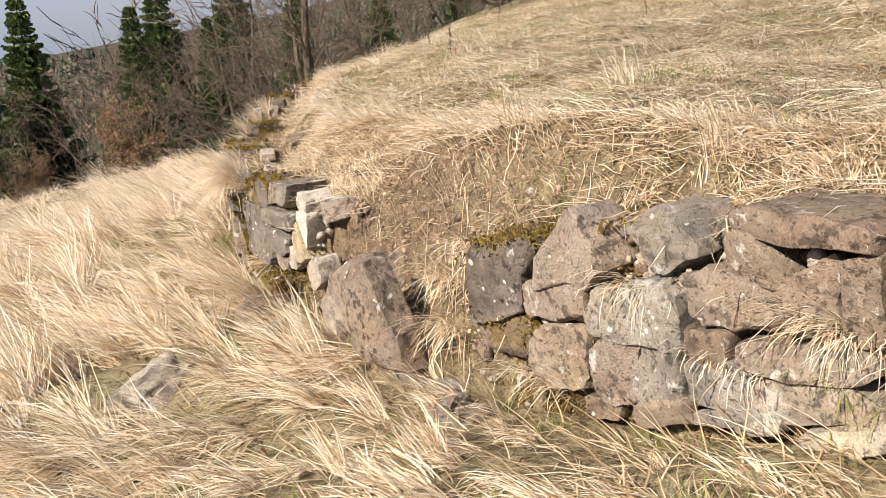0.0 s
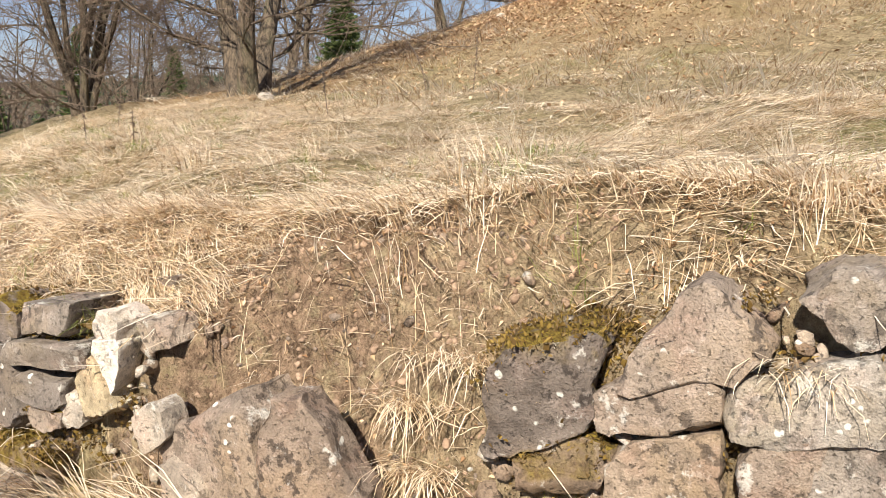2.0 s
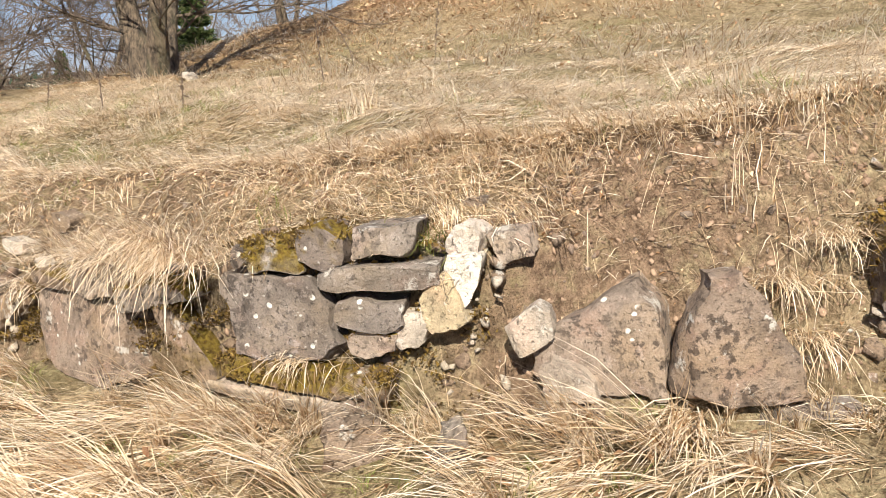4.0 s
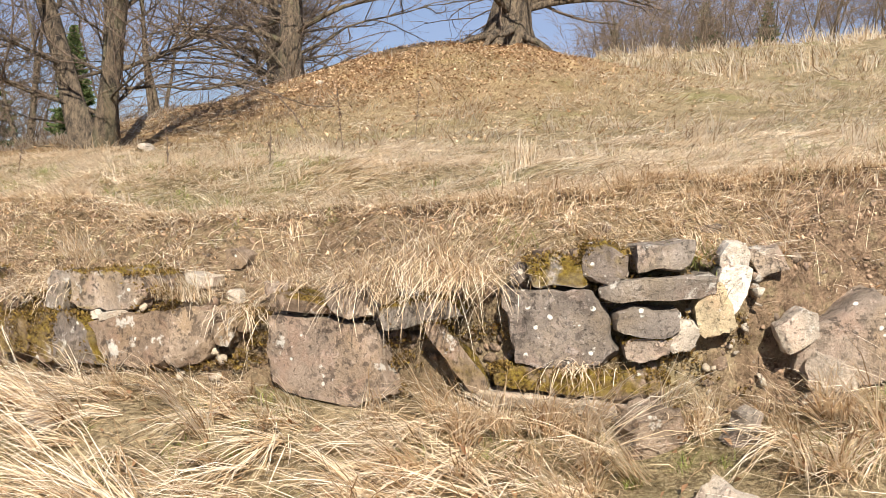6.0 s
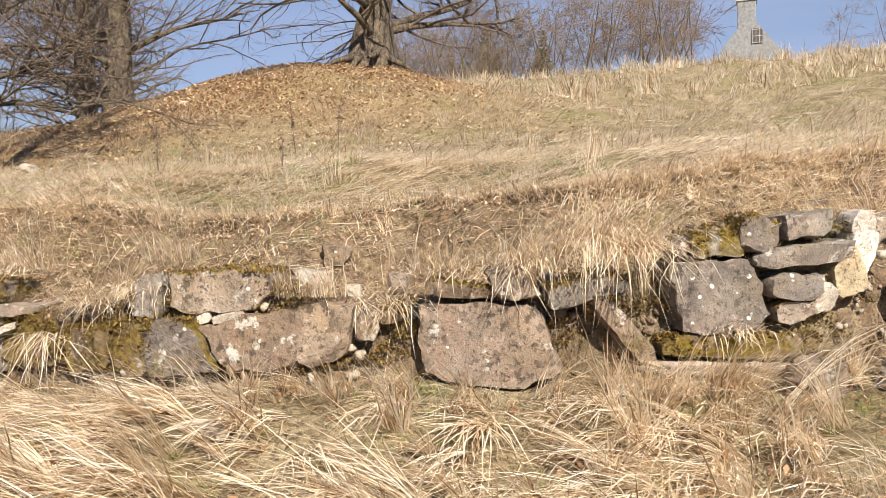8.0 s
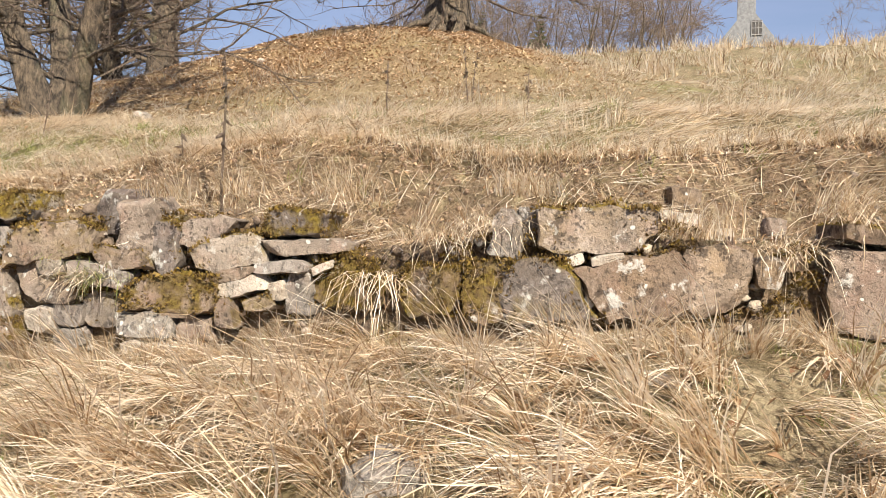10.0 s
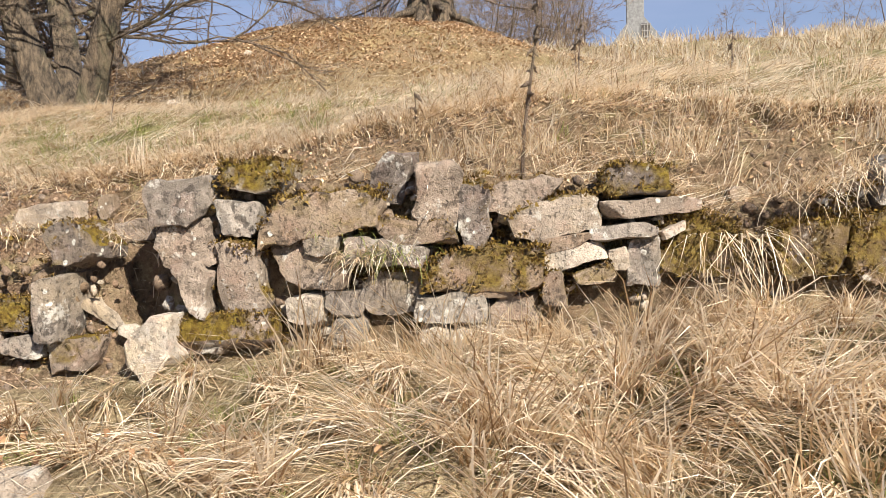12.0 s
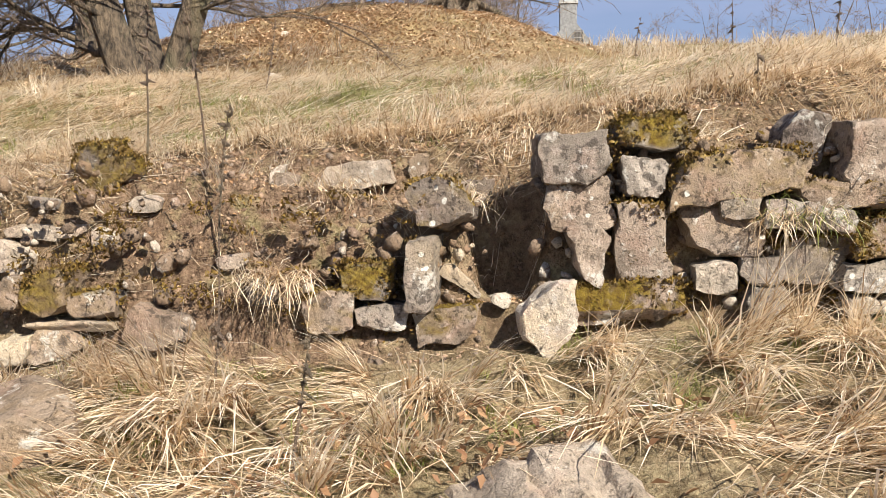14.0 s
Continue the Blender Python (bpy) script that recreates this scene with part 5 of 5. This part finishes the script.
for k, (y, z, out, count, length, green, up) in enumerate((
        (8.58, -0.04, 0.0, 60, 0.46, 0, -0.35), (7.12, 0.16, 0.05, 160, 0.24, 0, 0.9), (10.12, -0.12, -0.01, 120, 0.26, 0, 0.2), (10.05, -0.10, -0.01, 70, 0.22, 1, 0.1), (10.30, -0.02, 0.0, 40, 0.12, 1, 0.3),
        (1.98, 0.70, 0.02, 150, 0.24, 0, 0.2), (1.95, 0.55, 0.0, 60, 0.14, 1, 0.4), (2.25, 0.50, 0.0, 90, 0.16, 0, 0.2), (2.6, 0.62, 0.02, 60, 0.2, 0, 0.2), (5.80, 0.42, -0.02, 260, 0.50, 0, 0.25),
        (5.62, 0.36, -0.05, 240, 0.50, 0, 0.2), (6.05, 0.30, 0.0, 200, 0.42, 0, 0.4), (6.5, 0.28, 0.08, 160, 0.32, 0, 0.5), (7.9, 0.34, 0.15, 160, 0.26, 0, 0.8), (8.8, 0.30, 0.12, 160, 0.3, 0, 0.7), (9.4, 0.32, 0.18, 120, 0.24, 0, 0.8), (5.15, -0.04, -0.02, 70, 0.22, 0, 0.1), (5.4, 0.36, 0.05, 80, 0.2, 0, 0.4), (6.2, 0.30, 0.1, 160, 0.34, 0, 0.3), (6.75, 0.12, 0.04, 100, 0.3, 0, 0.2),
        (8.3, 0.12, 0.06, 140, 0.3, 0, 0.3), (8.05, 0.2, 0.1, 110, 0.3, 0, 0.2), (9.72, 0.30, 0.1, 110, 0.25, 0, 0.7), (12.22, -0.36, -0.03, 150, 0.32, 0, 0.1), (11.45, -0.02, 0.2, 120, 0.2, 0, 0.1),
        (3.42, 0.48, 0.16, 130, 0.24, 0, 0.3), (3.52, 0.32, 0.14, 140, 0.26, 0, 0.2), (3.5, 0.12, 0.06, 130, 0.28, 0, 0.2), (2.95, 0.13, -0.02, 80, 0.25, 0, 0.3), (4.72, 0.42, 0.1, 80, 0.2, 1, 0.6), (12.0, 0.02, 0.3, 80, 0.2, 0, 0.3))):
    sprig(y, z, out, count, length, M_GREEN if green else M_STRAW, "green grass tussock growing from the wall joints" if green else "dry straw-coloured grass tussock hanging over the wall", 400 + k, up)


def keep(x, y):
    """Chance that grass grows at a place: none on the wall's face, little on the bare bank and the litter."""
    d = x - face(y)
    on_wall = ease(d, -0.04, 0.02) * ease(0.3 - d, 0, 0.1) * (1 - ease(y, 3.3, 3.6) * ease(-y, -4.4, -4.1)) * (1 - ease(y, 11.3, 11.9))
    sod = sod_edge(y)
    bank = ease(d, 0.1, 0.25) * ease(sod + 0.02 - d, 0, 0.06)
    gap = ease(y, 3.5, 3.8) * ease(-y, -4.7, -4.4) * ease(d, 0.0, 0.15) * ease(0.62 - d, 0, 0.1)
    p = (1 - 0.6 * gap) * (1 - on_wall) * (1 - bank * (0.25 + 0.30 * ease(y, 5.5, 6.8))) * (1 - 0.5 * ease(y, 11.2, 11.8) * ease(-y, -13.6, -12.8) * ease(d, -0.2, 0.0) * ease(sod - d, 0, 0.05))
    return p * (1 - 0.80 * np.clip(1.45 * mound(x, y), 0, 1)) * (0.45 + 0.55 * ease(rough(x, y, 1.7, 31), -0.6, 0.3))


def scatter(r, n, y0, y1, d0, d1):
    y = r.uniform(y0, y1, n)
    x = face(y) + r.uniform(d0, d1, n)
    ok = r.rand(n) < keep(x, y)
    for bx, by, br in cleared:
        ok &= np.hypot(x - bx + 0.04, y - by) > br
    return x[ok], y[ok]


def lie_of(x, y):
    """Which way the dead grass has been laid: downhill, swirling to either side."""
    return math.pi + 0.35 * rough(x, y, 1.6, 41) + 0.40 * rough(x, y, 4.0, 42)


def tufts(r, n, each, y0, y1, d0, d1, spread_, fan, loose_=0.45):
    """Tufts: many blades from one spot, fanned out round the tuft's own lie; also how upright each tuft stands, 0 to 1."""
    tx, ty = scatter(r, n, y0, y1, d0, d1)
    lie = lie_of(tx, ty) + r.randn(len(tx)) * loose_
    k = np.repeat(np.arange(len(tx)), each)
    big = r.uniform(0.55, 1.4, len(tx))[k]
    off = r.randn(len(k), 2) * (spread_ * big)[:, None]
    x, y = tx[k] + off[:, 0], ty[k] + off[:, 1]
    x = np.where(x > face(y) - 0.01, np.where(tx[k] < face(ty[k]), face(y) - 0.02, x), x)
    return x, y, lie[k] + r.randn(len(k)) * fan, big, np.clip(r.rand(len(tx))[k] + r.randn(len(k)) * 0.13, 0, 1)


def grow_grass():
    r = np.random.RandomState(77)
    u = lambda a, b, n: r.uniform(a, b, n)
    short = lambda x, y: (1 - 0.45 * ease(-y, -3.9, -3.2) * ease(x - face(y), -0.75, -0.3) - 0.2 * ease(x - face(y), -0.35, -0.05)) * (1 - 0.6 * ease(-y, -3.8, -2.4)) * (1 - 0.2 * ease(y, 10.2, 11.2))
    # long combed bundles below the wall
    x, y, az, big, q = tufts(r, 1750, 40, 0.6, 14.5, -2.3, -0.03, 0.020, 0.30)
    n = len(x)
    blades("grass_tufts", x, y, u(0.28, 0.62, n) * big * short(x, y), az, 0.55 + 0.75 * q, 0.6 + u(-0.3, 0.5, n), u(0.0034, 0.008, n), M_STRAW, "long pale dry grass in arching tufts below the wall", 1)
    # sheaves at the wall's foot that lean against the stones
    x, y, az, big, q = tufts(r, 400, 30, 2.9, 14.0, -0.22, -0.05, 0.018, 0.42)
    ok = (y < 10.5) | (y > 12.6)
    x, y, az, big, q = [v[ok] for v in (x, y, az, big, q)]
    n = len(x)
    blades("wall_foot_grass", x, y, u(0.12, 0.32, n) * big, az, 0.25 + 0.7 * q, 0.5 + u(0.0, 0.9, n), u(0.003, 0.006, n), M_STRAW, "dry grass sheaves along the foot of the wall", 13)
    x, y = scatter(r, 30000, 0.4, 14.8, -2.4, -0.02)
    n = len(x)
    blades("matted_grass", x, y, u(0.10, 0.34, n), lie_of(x, y) + r.randn(n) * 0.8, u(1.0, 1.6, n), u(-0.1, 0.5, n), u(0.003, 0.0065, n), M_OLD, "flattened old straw matting the lower slope", 2)
    x, y, az, big, q = tufts(r, 850, 40, 2.5, 18, -8, -2.0, 0.04, 0.40, 1.1)
    n = len(x)
    blades("meadow_grass", x, y, u(0.18, 0.46, n) * big, az, 0.6 + 0.8 * q, u(0.4, 1.2, n), u(0.004, 0.009, n), M_STRAW, "pale dry grass in the lower meadow", 3)
    x, y = scatter(r, 9000, 2.0, 17, -6.5, -2.2)
    n = len(x)
    blades("matted_meadow_grass", x, y, u(0.15, 0.4, n), lie_of(x, y) + r.randn(n) * 0.8, u(1.0, 1.6, n), u(-0.1, 0.5, n), u(0.005, 0.010, n), M_OLD, "flattened pale straw in the lower meadow", 12)
    # field above the wall: swathes of laid straw, with short stiff tufts standing in it
    x, y, az, big, q = tufts(r, 750, 30, 0.3, 15.5, 0.22, 4.8, 0.035, 0.5)
    n = len(x)
    blades("field_grass", x, y, u(0.07, 0.20, n) * big ** 1.4, az, 0.05 + 1.2 * q ** 0.7, u(0.2, 0.9, n), u(0.003, 0.0055, n), M_STRAW, "pale dry grass on the field above the wall", 4)
    x, y, az, big, q = tufts(r, 4200, 26, 0.3, 15.5, 0.12, 5.4, 0.08, 0.32, 0.5)
    n = len(x)
    blades("matted_field_grass", x, y, u(0.12, 0.36, n) * big ** 0.5, az + math.pi * 0.4, u(1.2, 1.6, n), u(-0.1, 0.3, n), u(0.0032, 0.0068, n), M_STRAW, "flattened dry straw on the field above the wall", 5)
    x, y, az, big, q = tufts(r, 2600, 18, -4, 20, 4.8, 15, 0.11, 0.5)
    n = len(x)
    blades("upper_field_grass", x, y, u(0.12, 0.34, n) * big ** 1.4, az + 0.8, 0.7 + 0.9 * q, u(0.1, 0.8, n), u(0.007, 0.014, n), M_STRAW, "straw-coloured grass on the upper field", 6)
    x, y, az, big, q = tufts(r, 1900, 16, -14, 16, 15, 32, 0.15, 0.6)
    n = len(x)
    blades("ridge_grass", x, y, u(0.2, 0.45, n) * big ** 1.5, az, 0.1 + q, u(0.2, 1.2, n), u(0.015, 0.03, n), M_STRAW, "tall straw-coloured grass along the ridge", 7)
    # tussocks on top of the wall and on the bank
    x, y, az, big, q = tufts(r, 1000, 40, 2.4, 14, 0.15, 0.95, 0.04, 0.5, 0.9)
    n = len(x)
    blades("bank_grass", x, y, u(0.05, 0.16, n) * big, az, 0.5 + 1.0 * q, u(0.3, 1.1, n), u(0.0022, 0.0045, n), M_STRAW, "dry grass tussocks on the earth bank", 10)
    x, y = scatter(r, 26000, 2.2, 14, 0.14, 0.95)
    n = len(x)
    blades("matted_bank_grass", x, y, u(0.05, 0.20, n), lie_of(x, y) + r.randn(n) * 1.2, u(1.0, 1.6, n), u(-0.1, 0.5, n), u(0.0025, 0.005, n), M_OLD, "thin flattened straw over the earth bank", 14)
    # sod fringe that hangs over the broken edge
    y = u(1.0, 14.5, 9000)
    x = face(y) + sod_edge(y) + u(-0.02, 0.08, len(y))
    n = len(x)
    blades("sod_fringe", x, y, u(0.05, 0.2, n), math.pi + r.randn(n) * 0.5, u(0.3, 1.3, n), u(0.4, 1.5, n), u(0.003, 0.006, n), M_STRAW, "dry grass hanging over the broken turf edge", 8, 0.02)
    # green blades among the straw
    parts = [tufts(r, 330, 26, 0.8, 14.5, -1.6, 3.5, 0.035, 2.0), tufts(r, 170, 30, 9.5, 14.5, 1.2, 3.6, 0.06, 2.0), tufts(r, 300, 26, 0.8, 14.0, -1.7, -0.03, 0.03, 2.0)]
    x, y, az, big, q = [np.concatenate(v) for v in zip(*parts)]
    n = len(x)
    blades("green_grass", x, y, u(0.05, 0.13, n) * big, az, u(0.2, 1.2, n), u(0.2, 1.2, n), u(0.0025, 0.0045, n), M_GREEN, "fresh green grass sprouting among dry straw", 9)
    # leaf litter
    n = 52000
    x, y = 9.0 + r.randn(n) * 3.4, 14.4 + r.randn(n) * 3.4
    ok = r.rand(n) < 0.10 + 0.75 * np.clip(1.5 * mound(x, y), 0, 1) * (0.6 + 0.5 * rough(x, y, 1.4, 14))
    x, y = x[ok], y[ok]
    v, f = flakes(r, np.stack([x, y, height(x, y) + 0.014], -1), 0.034, 0.4)
    tagged(raw("leaf_litter", v, f, M_LEAF), "copper-brown beech leaves covering the mound", "leaves", kind="stuff")
    # bits of leaf and bark on the bank
    y = u(2.2, 14, 7000)
    x = face(y) + u(0.1, 1.0, 7000)
    v, f = flakes(r, np.stack([x, y, height(x, y) + 0.008], -1), 0.013, 0.3)
    tagged(raw("bank_litter", v, f, M_LEAF), "crumbled brown leaf litter on the earth bank", "leaves", kind="stuff")
    n = 620
    y = np.concatenate([u(3, 14, 380), 11.6 + r.randn(240) * 0.55])
    x = face(y) - np.abs(r.randn(n)) * 0.55 - 0.25 - 0.35 * ease(y, 10, 11)
    v, f = flakes(r, np.stack([x, y, height(x, y) + r.uniform(0.02, 0.07, n)], -1), 0.025, 0.2)
    tagged(raw("fallen_leaves", v, f, M_BROWN), "brown curled oak leaves caught in the grass", "leaves", kind="stuff")


grow_grass()
